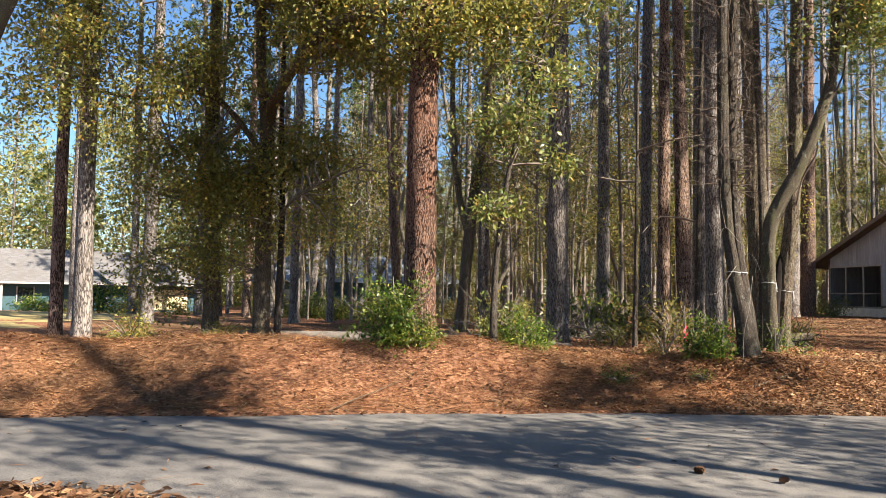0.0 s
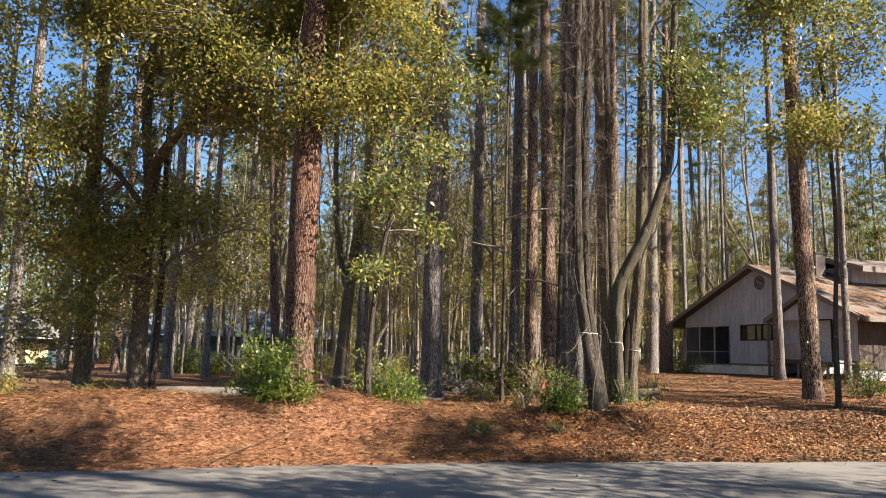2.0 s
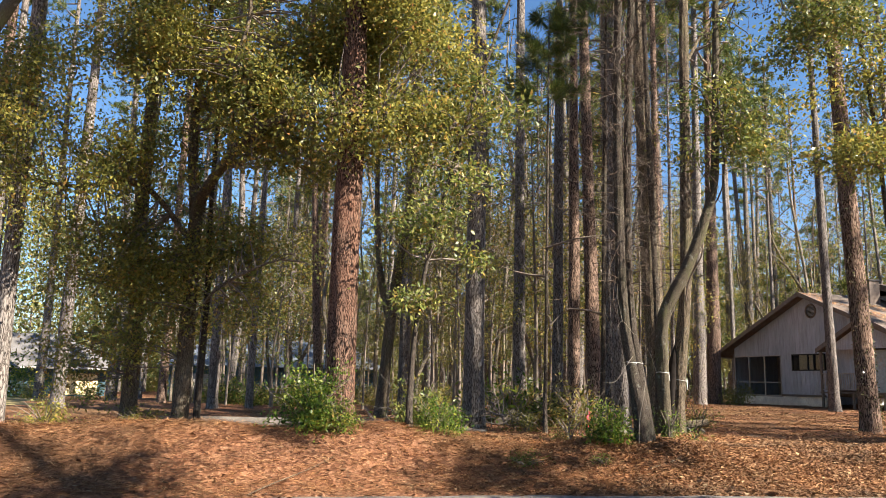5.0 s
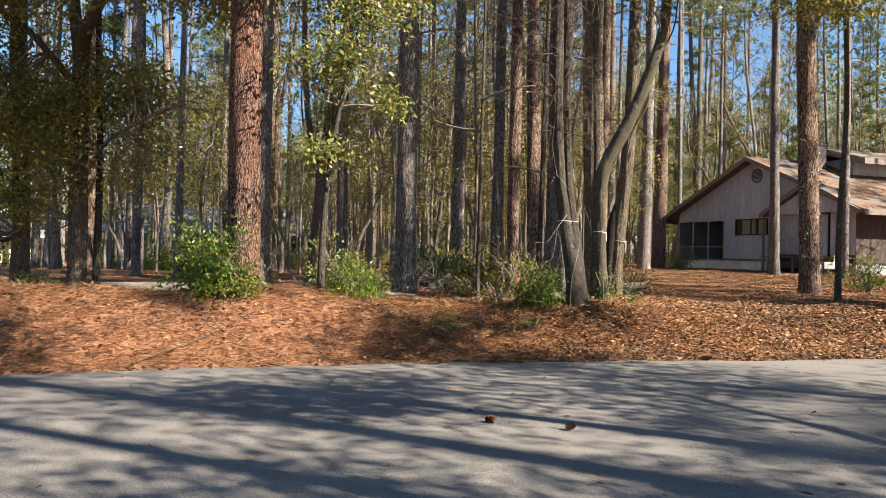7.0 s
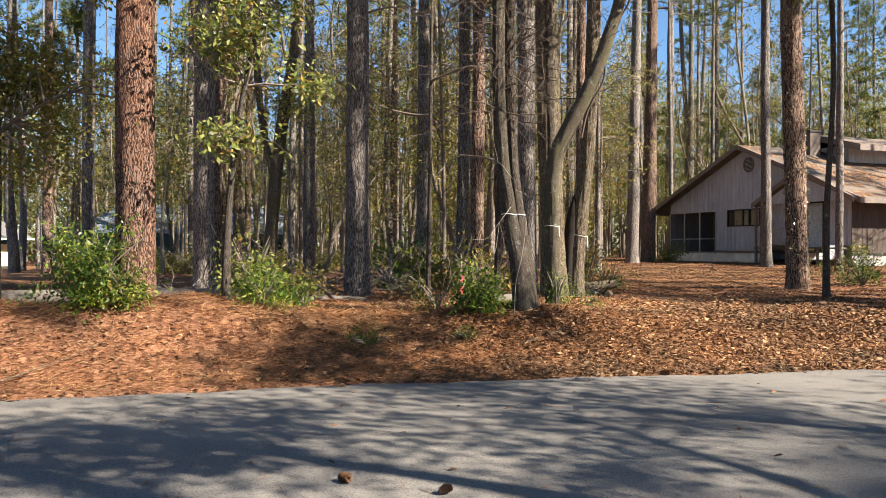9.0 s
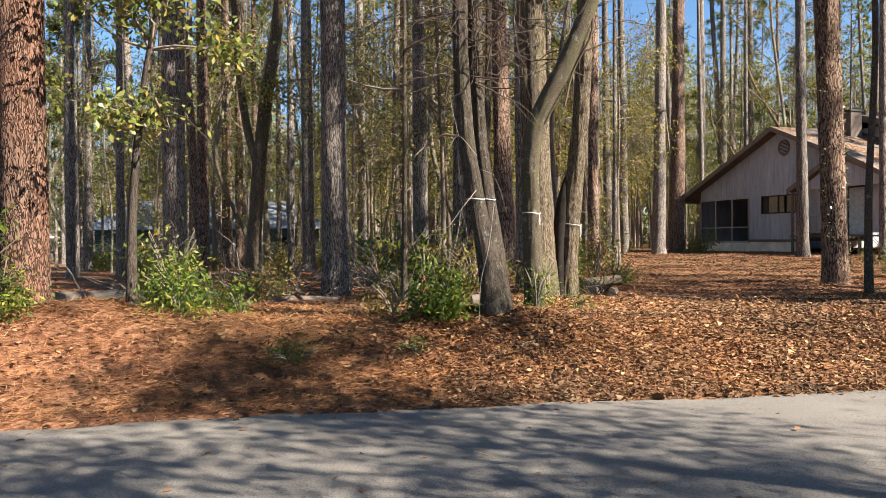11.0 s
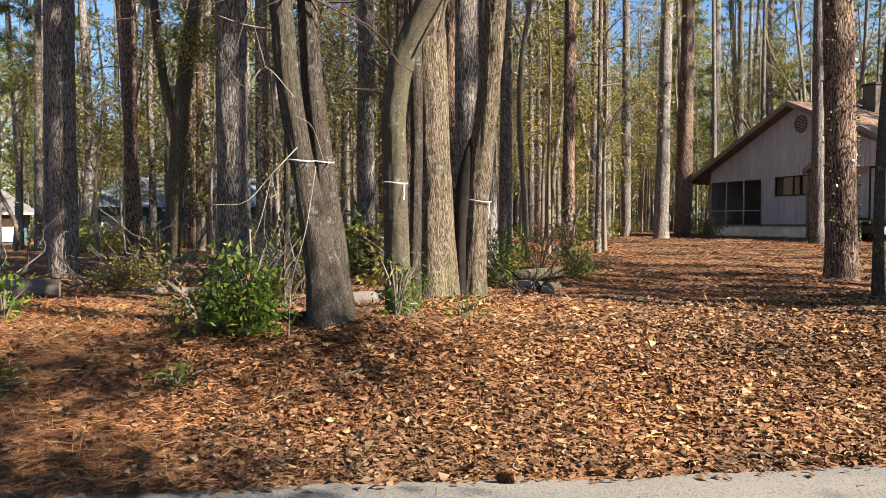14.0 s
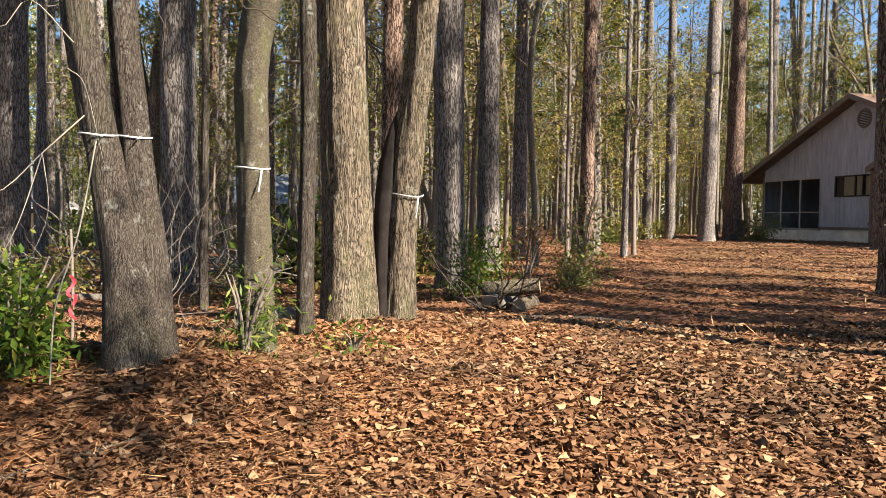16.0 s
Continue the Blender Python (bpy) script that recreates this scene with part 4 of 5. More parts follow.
shrub(4.75, 15.9, 0.95, 0.85, 34, M_LEAF_BUSH, "rounded dark green shrub behind the oaks", 60, 0.06, 8)
shrub(5.35, 16.2, 0.8, 0.95, 18, M_LEAF_RED, "rusty brown half-bare shrub", 40, 0.05, 9)
shrub(6.0, 16.8, 0.8, 0.5, 18, M_LEAF_LIGHT, "low bright-green shrub by the clearing", 46, 0.06, 10)
shrub(6.6, 20.8, 1.2, 1.5, 18, M_LEAF_LIGHT, "yellow-leaved sapling shrub in sun", 40, 0.09, 11, 0.18)
shrub(3.5, 11.05, 0.34, 0.5, 12, M_LEAF_BUSH, "ferny green seedlings at an oak's foot", 46, 0.06, 12, slim=0.2)
shrub(4.05, 11.5, 0.3, 0.16, 5, M_LEAF_BUSH, "little green seedling among fallen leaves", 30, 0.05, 13)
shrub(-7.0, 12.0, 1.2, 0.6, 24, M_LEAF_OAK, "low olive shrub under the vine-clad oak", 60, 0.06, 14)
shrub(-5.6, 12.6, 0.9, 0.5, 16, M_LEAF_OAK, "low scrubby shrub by the fallen log", 50, 0.06, 15)
shrub(12.4, 18.0, 1.2, 0.9, 24, M_LEAF_BUSH, "green shrub near the ivy-flecked pine", 46, 0.07, 16)
shrub(13.6, 20.5, 1.4, 1.2, 24, M_LEAF_LIGHT, "pale shrub before the house", 36, 0.07, 17)
shrub(16.3, 39.6, 1.6, 1.4, 30, M_LEAF_LIGHT, "yellow-green shrub by the porch corner", 40, 0.12, 18, 0.2)
shrub(1.0, 9.75, 0.55, 0.1, 12, M_LEAF_BUSH, "thin green weeds growing through the leaves", 26, 0.07, 19, 0.08, 0.15)
shrub(2.15, 9.95, 0.3, 0.1, 6, M_LEAF_BUSH, "tiny green weeds growing through the leaves", 24, 0.06, 20, 0.06, 0.15)
shrub(-0.6, 15.8, 1.4, 0.7, 30, M_LEAF_FAR, "brown scrubby brush in the wood", 46, 0.07, 22, 0.16)
shrub(1.9, 16.5, 1.2, 0.5, 20, M_LEAF_OAK, "low dull shrub between pines", 46, 0.06, 23)

# Ivy on the clearing pine.
rng = np.random.default_rng(77)
n = 900
za, aa = rng.uniform(0.1, 7.5, n) ** 1.0, rng.uniform(-3.1, 0.6, n)
rad = 0.225 * (1 - 0.72 * za / 26) + 0.02 + 0.2 * np.exp(-za / 0.28) * 0.3
base_pts = np.stack([np.cos(aa) * rad - 0.03 * za, np.sin(aa) * rad, za], -1)
out = np.stack([np.cos(aa), np.sin(aa), -0.3 + 0 * aa], -1)
ivy = empty("ivy", pose(9.83, 16.26, gz(9.83, 16.26)), "small glossy ivy leaves clinging to a pine", "ivy")
link("leaves", quads("leaves", blades(base_pts, out + rng.normal(0, 0.5, (n, 3)), rng.normal(0, 1, (n, 3)), rng.uniform(0.03, 0.06, n), rng.uniform(0.025, 0.04, n))), M_IVY, ivy)

# ---- the wood behind ----
rng = np.random.default_rng(101)
KEEP_OFF = [(-1.8, 10.5), (0.65, 17), (-2.84, 18.9), (9.83, 16.3), (17.1, 31.5), (13.5, 37.7), (15.6, 41.1), (17.6, 27.2)]


def free(x, y, gap):
    if any((x - a) ** 2 + (y - b) ** 2 < gap * gap for a, b in KEEP_OFF):
        return False
    if 10 < y < 43 and x > 6.2 + 0.2 * (y - 14) and x < 0.8 * y + 3:
        return False
    u, v = (x - 18.12) * 0.2646 - (y - 44.49) * 0.9643, (x - 18.12) * 0.9643 + (y - 44.49) * 0.2646
    if -3 < u < 16 and -4 < v < 18:
        return False
    if -21 < x < -3 and 50 < y < 64 or (x < -24 and 48 < y < 72):
        return False
    return True


kinds = [pine(-12 + 4 * k, 62 + k, 0.30 + 0.04 * k, 23 + k, (0.006 * (k - 2), 0.003 * (k % 3 - 1)), (M_PINE_RED if k == 3 else M_PINE), count=24, seed=200 + k, bend=0.12 * (k % 3)) for k in range(6)]
placed = 0
for _ in range(4000):
    y = rng.uniform(29, 92)
    x = rng.uniform(-0.72 * y - 6, 0.85 * y + 8)
    if x < -0.42 * y - 1 and rng.random() < 0.72:
        continue
    if (x + 0.6) / (y + 0.9) < -0.36 and y < 52 and rng.random() < 0.5 or not free(x, y, 1.6):
        continue
    KEEP_OFF.append((x, y))
    s = rng.uniform(0.7, 1.08)
    copy_thing(kinds[int(rng.integers(6))], pose(x, y, gz(x, y), 0, 0, rng.uniform(0, 360)) @ Matrix.Diagonal((s, s, rng.uniform(0.85, 1.1), 1)))
    placed += 1
    if placed == 112:
        break
# Unseen pines, added beside and behind the road to shade it.
for x, y in ((9.8, -1.9), (14.5, -3.6)):
    copy_thing(kinds[int(rng.integers(6))], pose(x, y, 0.02, 0, 0, rng.uniform(0, 360)) @ Matrix.Diagonal((0.95, 0.95, 0.95, 1)))
# A few more unseen pines, added so trunk shadows cross the clearing.
placed = 0
for _ in range(2000):
    y = rng.uniform(6, 28)
    x = rng.uniform(max(17, 0.8 * y + 7), max(17, 0.8 * y + 7) + 20)
    if not free(x, y, 2.0):
        continue
    KEEP_OFF.append((x, y))
    copy_thing(kinds[int(rng.integers(6))], pose(x, y, gz(x, y), 0, 0, rng.uniform(0, 360)) @ Matrix.Diagonal((1, 1, rng.uniform(0.85, 1.0), 1)))
    placed += 1
    if placed == 5:
        break
# Further unseen pines, added to shade the road while sparing the lit bank.
placed = 0
for _ in range(3000):
    y = rng.uniform(-26, 9)
    x = rng.uniform(max(12, 0.8 * y + 5), max(12, 0.8 * y + 5) + 26)
    if any((x - 0.87 * q - 4.6) ** 2 + (y + 0.5 * q - 9.6) ** 2 < 10 for q in (20, 23, 26, 29, 32)):
        continue
    along, off = (x + 3) * 0.87 - (y - 10.5) * 0.5, (x + 3) * 0.5 + (y - 10.5) * 0.87
    if abs(off) < 7 and along < 32 or abs(y - (edge(x) - ROAD_WIDE / 2)) < 3.2 or not free(x, y, 2.6):
        continue
    KEEP_OFF.append((x, y))
    s = rng.uniform(0.75, 1.0)
    copy_thing(kinds[int(rng.integers(6))], pose(x, y, gz(x, y) if y > edge(x) else 0.02, 0, 0, rng.uniform(0, 360)) @ Matrix.Diagonal((s, s, s, 1)))
    placed += 1
    if placed == 30:
        break
high = [pine(-26 + 5 * k, 66, 0.34, 26, (0.004, 0), M_PINE, "tall pine with a small high crown", count=9, start=0.82, reach=1.9, seed=260 + k) for k in range(2)]
# Invented bank-edge pines out of view; their trunks streak the clearing with shadow.
for x, y in ((10.4, 10.3), (12.4, 11.0), (11.9, 12.7), (16, 15.4), (17.5, 10.7), (20, 11), (15.4, 11.2), (19, 14.2), (21.5, 17), (17.9, 12.6), (23.5, 10.8), (18.6, 19.6), (20.2, 21.8), (16.9, 17.4), (19.4, 24.0), (13.4, 9.6)):
    copy_thing((high + kinds[1:3])[int(rng.integers(4))], pose(x, y, gz(x, y), 0, 0, rng.uniform(0, 360)) @ Matrix.Diagonal((1.1, 1.1, 0.95, 1)))
# Oaks added out of view; extra crown clumps sit where their shadows are wanted.
for k, (x, y, h, extra) in enumerate(((8.2, 1.2, 8.5, [(-3.1, 1.3, 8.4, 1.6, 1.2, 0.8, 40), (-1.0, -1.0, 9.4, 2.0, 1.4, 0.8, 36)]), (11.6, 2.0, 8.0, [(-2.4, 2.7, 7.1, 1.7, 1.2, 0.8, 60), (-1.4, 4.0, 7.1, 1.0, 0.5, 0.6, 22)]), (7.6, -2.4, 8.8, []), (12.0, -2.6, 9.0, []))):
    broadleaf("roadside_oak", "unseen leafy oak added to shade the road and bank", x, y,
        [[(0, 0, -0.2, 0.16), (0, 0, 1.5, 0.14), (0.2, 0.1, h * 0.5, 0.11), (0.1, 0.3, h, 0.03)],
         [(0.1, 0, h * 0.4, 0.07), (-1.0, 0.8, h * 0.6, 0.05), (-2.2, 1.5, h * 0.75, 0.02)],
         [(0.1, 0, h * 0.45, 0.07), (1.0, 0.9, h * 0.62, 0.05), (1.9, 1.8, h * 0.8, 0.02)]],
        [(-1.4, 1.0, h * 0.72, 1.9, 1.7, 1.2, 14 if k == 1 else 40), (1.0, 1.2, h * 0.78, 1.8, 1.7, 1.2, 8 if k == 1 else 30), (0, 0.2, h * 0.92, 1.6, 1.5, 0.9, 12 if k == 1 else 26)] + extra,
        M_OAK, M_LEAF_OAK, per=60, size=0.13, seed=400 + k, near=False, gaps=0.5, spread=0.34, group="roadside oaks")


def thin_tree(seed, h, leaf, crowns, per, size):
    k = np.random.default_rng(seed)
    st = [[(0, 0, -0.2, 0.07), (0.05, 0, h * 0.3, 0.055), (0.2 * k.normal(), 0.1, h * 0.6, 0.04), (0.3 * k.normal(), 0.2, h, 0.012)]]
    for _ in range(5):
        z, a, ln = k.uniform(0.35, 0.85) * h, k.uniform(0, 6.28), k.uniform(0.8, 2.0)
        st.append([(0.05, 0, z, 0.022), (np.cos(a) * ln * 0.5, np.sin(a) * ln * 0.5, z + ln * 0.35, 0.015), (np.cos(a) * ln, np.sin(a) * ln, z + ln * 0.5, 0.006)])
    return broadleaf("understory_tree", "slender understory tree with thin yellowing leaves", -20 + seed, 75, st, crowns, M_TWIG, leaf, per=per, size=size, seed=seed, near=False, gaps=0.45, twigs=0.6, group="understory trees")


under = [thin_tree(301, 7, M_LEAF_FAR, [(0, 0, 4.4, 2.1, 2.1, 3.2, 54)], 34, 0.105),
         thin_tree(302, 5, M_LEAF_LIGHT, [(0, 0, 3.2, 1.7, 1.7, 2.4, 40)], 34, 0.10),
         thin_tree(303, 9, M_LEAF_OAK, [(0, 0, 5.4, 2.5, 2.5, 4.0, 70)], 36, 0.105),
         thin_tree(304, 10, M_LEAF_FAR, [(0, 0, 7, 2.0, 2.0, 4.0, 56)], 30, 0.105)]


def pole(seed, h, lean):
    """A slim bare-stemmed hardwood that leans and bends, with a few thin limbs."""
    k = np.random.default_rng(seed)
    b = k.normal(0, 0.35, 4)
    st = [[(0, 0, -0.2, 0.1), (0.02, 0, h * 0.1, 0.085), (lean * h * 0.35 + b[0], b[1], h * 0.35, 0.07), (lean * h * 0.7 + b[2], b[3], h * 0.7, 0.05), (lean * h, 0, h, 0.015)]]
    for _ in range(7):
        f, a, ln = k.uniform(0.3, 0.9), k.uniform(0, 6.28), k.uniform(0.8, 2.4)
        x0 = lean * h * f
        st.append([(x0, 0, h * f, 0.028), (x0 + np.cos(a) * ln * 0.5, np.sin(a) * ln * 0.5, h * f + ln * 0.45, 0.017), (x0 + np.cos(a) * ln, np.sin(a) * ln, h * f + ln * 0.8, 0.006)])
    return broadleaf("slim_hardwood", "slim grey hardwood leaning among the pines", -16 + 3 * (seed % 10), 78, st, [(lean * h * 0.7, 0, h * 0.72, 1.8, 1.8, h * 0.26, 36)], M_POLE, M_LEAF_FAR, per=26, size=0.1, seed=seed, near=False, gaps=0.5, twigs=0.9, spread=0.3, group="slim hardwoods")


poles = [pole(321, 14, 0.05), pole(322, 12, -0.08), pole(323, 16, 0.02), pole(324, 11, 0.13)]
placed = 0
for _ in range(2000):
    y = rng.uniform(19, 60)
    x = rng.uniform(-0.5 * y, 0.42 * y + 2)
    if (x + 0.6) / (y + 0.9) < -0.33 or -6 < x < -1 and y < 24 or not free(x, y, 1.0):
        continue
    KEEP_OFF.append((x, y))
    s = rng.uniform(0.7, 1.15)
    copy_thing(poles[int(rng.integers(4))], pose(x, y, gz(x, y), 0, 0, rng.uniform(0, 360)) @ Matrix.Diagonal((s, s, s, 1)))
    placed += 1
    if placed == 26:
        break
placed = 0
for _ in range(2000):
    y = rng.uniform(40, 88)
    x = rng.uniform(-0.25 * y, 0.75 * y)
    if not free(x, y, 0.9):
        continue
    KEEP_OFF.append((x, y))
    s = rng.uniform(1.0, 1.6)
    copy_thing(poles[int(rng.integers(4))], pose(x, y, gz(x, y), 0, 0, rng.uniform(0, 360)) @ Matrix.Diagonal((s, s, s, 1)))
    placed += 1
    if placed == 70:
        break
placed = 0
for _ in range(3000):
    y = rng.uniform(21, 84)
    x = rng.uniform(-0.72 * y - 4, 0.82 * y + 8)
    if x < -0.45 * y - 2 and rng.random() < 0.5 or -12 < x < 0 and y < 27 or (x + 0.6) / (y + 0.9) < -0.33 and y < 58 or not free(x, y, 1.0):
        continue
    KEEP_OFF.append((x, y))
    s = rng.uniform(0.6, 1.15) * (1.0 + 0.35 * ease(25, 45, y))
    copy_thing(under[int(rng.integers(4))], pose(x, y, gz(x, y), 0, 0, rng.uniform(0, 360)) @ Matrix.Diagonal((s, s, s, 1)))
    placed += 1
    if placed == 260:
        break
young = [pine(-30 + 9 * k, 70, 0.2, 12, (0.01 * k, 0), M_PINE, "bushy young pine standing under taller pines", seed=240 + k, start=0.3, reach=1.7, count=30, group="young pines", stubs=2) for k in range(2)]
placed = 0
for _ in range(2000):
    y = rng.uniform(27, 84)
    x = rng.uniform(-0.7 * y, 0.8 * y)
    if (x + 0.6) / (y + 0.9) < -0.33 and y < 58 or not free(x, y, 1.2):
        continue
    KEEP_OFF.append((x, y))
    s = rng.uniform(0.7, 1.35)
    copy_thing(young[int(rng.integers(2))], pose(x, y, gz(x, y), 0, 0, rng.uniform(0, 360)) @ Matrix.Diagonal((s, s, s, 1)))
    placed += 1
    if placed == 34:
        break
placed = 0
for _ in range(1500):
    y = rng.uniform(48, 86)
    x = rng.uniform(0.1 * y, 0.72 * y)
    if not free(x, y, 1.2):
        continue
    KEEP_OFF.append((x, y))
    s = rng.uniform(1.2, 1.75)
    copy_thing((under + poles[:1])[int(rng.integers(5))], pose(x, y, gz(x, y), 0, 0, rng.uniform(0, 360)) @ Matrix.Diagonal((s, s, s, 1)))
    placed += 1
    if placed == 60:
        break
low = [shrub(-24 + 3 * k, 40, 1.6, 0.9, 26, (M_LEAF_FAR, M_LEAF_OAK, M_LEAF_BUSH)[k], ("thin brown underbrush with dry leaves", "olive underbrush on the forest floor", "green underbrush in the wood")[k], 34, 0.11, 500 + k, 0.2, name="underbrush", stems=14) for k in range(3)]
placed = 0
for _ in range(3000):
    y = rng.uniform(15, 62)
    x = rng.uniform(-0.6 * y - 2, 0.5 * y + 4)
    if not free(x, y, 0.7) or -12 < x < 1 and y < 27 or x > 4.6 and y < 32 or (x + 0.6) / (y + 0.9) < -0.33 or y < 20 and rng.random() < 0.6:
        continue
    s = rng.uniform(0.5, 1.5)
    copy_thing(low[int(rng.choice([0, 0, 1, 1, 2]))], pose(x, y, gz(x, y), 0, 0, rng.uniform(0, 360)) @ Matrix.Diagonal((s, s, s * rng.uniform(0.6, 1.2), 1)))
    placed += 1
    if placed == 110:
        break
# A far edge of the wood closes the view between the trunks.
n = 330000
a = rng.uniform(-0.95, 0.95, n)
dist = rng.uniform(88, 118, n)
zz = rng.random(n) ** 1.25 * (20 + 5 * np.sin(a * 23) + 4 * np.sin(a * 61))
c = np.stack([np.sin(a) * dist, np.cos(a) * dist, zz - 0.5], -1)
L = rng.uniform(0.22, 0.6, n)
# Distance haze lies in the pale leaf colour here.
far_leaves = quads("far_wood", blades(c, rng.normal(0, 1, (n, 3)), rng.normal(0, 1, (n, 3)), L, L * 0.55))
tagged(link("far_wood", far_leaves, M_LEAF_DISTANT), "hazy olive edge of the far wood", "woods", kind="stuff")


# ---- the grey house ----
HZ = 0.5
house = empty("house", pose(18.12, 44.49, HZ, 0, 0, -74.66), "grey wood-sided house with screened porch and tan shingle roof", "house")


def top_at(u):
    """Underside of the main roof above the gable wall."""
    return 6.0 - 0.42 * abs(u - 6.12) - 0.16


def board_bm(u0, u1, z0, z1, v):
    if callable(z1):
        return prism([(u0, z0), (u1, z0), (u1, z1(u1)), (6.12, z1(6.12)), (u0, z1(u0))] if u0 < 6.12 < u1 else [(u0, z0), (u1, z0), (u1, z1(u1)), (u0, z1(u0))], v, v + 0.03)
    return prism([(u0, z0), (u1, z0), (u1, z1), (u0, z1)], v, v + 0.03)


wall_front = part("wall", prism([(0.02, 0.5), (3.95, 0.5), (3.95, 2.78), (12.5, 2.78), (12.5, 3.1), (6.12, 5.8), (0.02, 3.2), (0.02, 2.8), (3.9, 2.8), (3.9, 0.58), (0.02, 0.58)], 0.03, 0.05), M_INSIDE, house, "dark backing behind the siding")
u = 0.0
GAP = 0.012
while u < 12.45:
    w = 0.3
    a, b = u + GAP / 2, min(u + w, 12.5) - GAP / 2
    spans = []
    if b < 3.95:
        spans = [(2.79, top_at)]
    elif a < 4.78 or 7.12 < a < 10.1 or a > 11.0:
        spans = [(0.6 if a < 7.1 else 0.95, top_at)]
    elif a < 7.12:
        spans = [(0.6, 1.95), (2.78, top_at)]
    else:
        spans = [(2.9, top_at)]
    for z0, z1 in spans:
        part("board", board_bm(a, b, z0, z1, 0.0), M_SIDING, wall_front)
    u += w
part("foundation", slab(-0.02, -0.02, -0.4, 7.1, 0.16, 0.57, 0.01), M_WHITE, house, "white painted masonry base")
part("ledge", slab(3.95, -0.09, 0.57, 7.1, 0.02, 0.68, 0.01), M_TRIM, house)
porch = part("screen_porch", slab(-0.03, -0.03, 0.52, 3.98, 0.06, 0.6, 0.005), M_FRAME, house)
for at in (0.0, 1.28, 2.6, 3.9):
    part("post", slab(at - 0.035, -0.02, 0.6, at + 0.035, 0.06, 2.78), M_FRAME, porch)
for at in (1.28, 2.75):
    part("rail", slab(0.0, -0.015, at, 3.9, 0.05, at + 0.05), M_FRAME, porch)
for a, b in ((0.04, 1.24), (1.32, 2.56), (2.64, 3.86)):
    for z0, z1 in ((0.62, 1.28), (1.34, 2.74)):
        p = part("screen_panel", slab(a, 0.015, z0, b, 0.022, z1), M_SCREEN, porch, "dark insect screen")
        p.visible_shadow = False
room = part("porch_room", slab(0.05, 3.0, 0.5, 3.9, 3.05, 3.0), M_INSIDE, house, "dim porch back wall")
part("porch_floor", slab(0.05, 0.06, 0.45, 3.9, 3.0, 0.5), M_INSIDE, house)
part("porch_door", slab(2.9, 2.9, 0.5, 3.6, 2.99, 2.5), M_FRAME, house, "pale inner door")
part("porch_ceiling", slab(0.0, 0.06, 2.86, 3.95, 3.0, 2.9), M_INSIDE, house)
part("partition", slab(3.95, 0.06, 0.3, 4.0, 3.0, 3.2), M_INSIDE, house)
win = part("window", slab(4.78, -0.03, 1.92, 7.14, 0.04, 1.98), M_DARKFRAME, house)
part("window_frame", slab(4.78, -0.03, 2.74, 7.14, 0.04, 2.8), M_DARKFRAME, win)
for at in (4.78, 5.92, 7.08):
    part("window_frame", slab(at, -0.03, 1.98, at + 0.06, 0.04, 2.74), M_DARKFRAME, win)
for a, b in ((4.84, 5.92), (5.98, 7.08)):
    q = part("pane", slab(a, 0.005, 1.98, b, 0.012, 2.74), M_PANE, win)
    q.visible_shadow = False
for a, b in ((5.3, 5.9), (6.0, 6.3), (6.5, 7.06)):
    part("curtain", slab(a, 0.016, 1.98, b, 0.027, 2.74), M_CURTAIN, win, "tan curtain behind glass")
part("room_back", slab(4.02, 1.6, 0.6, 9.8, 1.65, 3.2), M_INSIDE, house)
part("corner_board", slab(-0.08, -0.03, -0.1, 0.0, 0.1, 2.95), M_TRIM, house)
part("side_wall", slab(-0.02, 0.1, -0.3, 0.05, 15.0, 2.95), M_SIDING, house)
part("side_wall", slab(0.0, 14.95, -0.3, 12.5, 15.05, 2.95), M_SIDING, house)
vent = part("gable_vent", slab(0, 0, 0, 0.01, 0.01, 0.01), M_TRIM, house, "round louvred vent")
a = np.linspace(0, 2 * np.pi, 36, endpoint=False)
rows = [np.stack([6.35 + np.cos(a) * r, 0 * a + v, 5.02 + np.sin(a) * r], -1) for r, v in ((0.30, 0.0), (0.30, -0.05), (0.38, -0.05), (0.38, 0.0))]
link("ring", sheet("ring", np.stack(rows), True, False), M_TRIM, vent)
for k in range(-4, 5):
    hw = math.sqrt(max(0.01, 0.29**2 - (k * 0.065) ** 2))
    part("louvre", slab(6.35 - hw, -0.035, 5.0 + k * 0.065, 6.35 + hw, -0.005, 5.03 + k * 0.065), M_DARKFRAME, vent)


def roof_slab(name, u0, z0, u1, z1, v0, v1, mat, label=""):
    part(name, prism([(u0, z0), (u1, z1), (u1, z1 + 0.14), (u0, z0 + 0.14)], v0, v1), mat, house, label)


roof_slab("roof", -1.2, 2.94 - 0.14, 6.12, 6.02 - 0.14, -0.55, 15.6, M_SHINGLE)
roof_slab("roof", 6.125, 6.02 - 0.14, 13.45, 2.94 - 0.14, -0.55, 15.6, M_SHINGLE, "tan shingles with rusty needle streaks")
for u0, z0, u1, z1 in ((-1.22, 2.93, 6.12, 6.01), (6.12, 6.01, 13.47, 2.93)):
    part("fascia", prism([(u0, z0 - 0.2), (u1, z1 - 0.2), (u1, z1 + 0.03), (u0, z0 + 0.03)], -0.6, -0.552), M_TRIM, house, "weathered brown fascia board")
part("fascia", slab(13.46, -0.6, 2.72, 13.5, 15.6, 2.96), M_TRIM, house)
part("fascia", slab(-1.26, -0.6, 2.72, -1.21, 15.6, 2.96), M_TRIM, house)
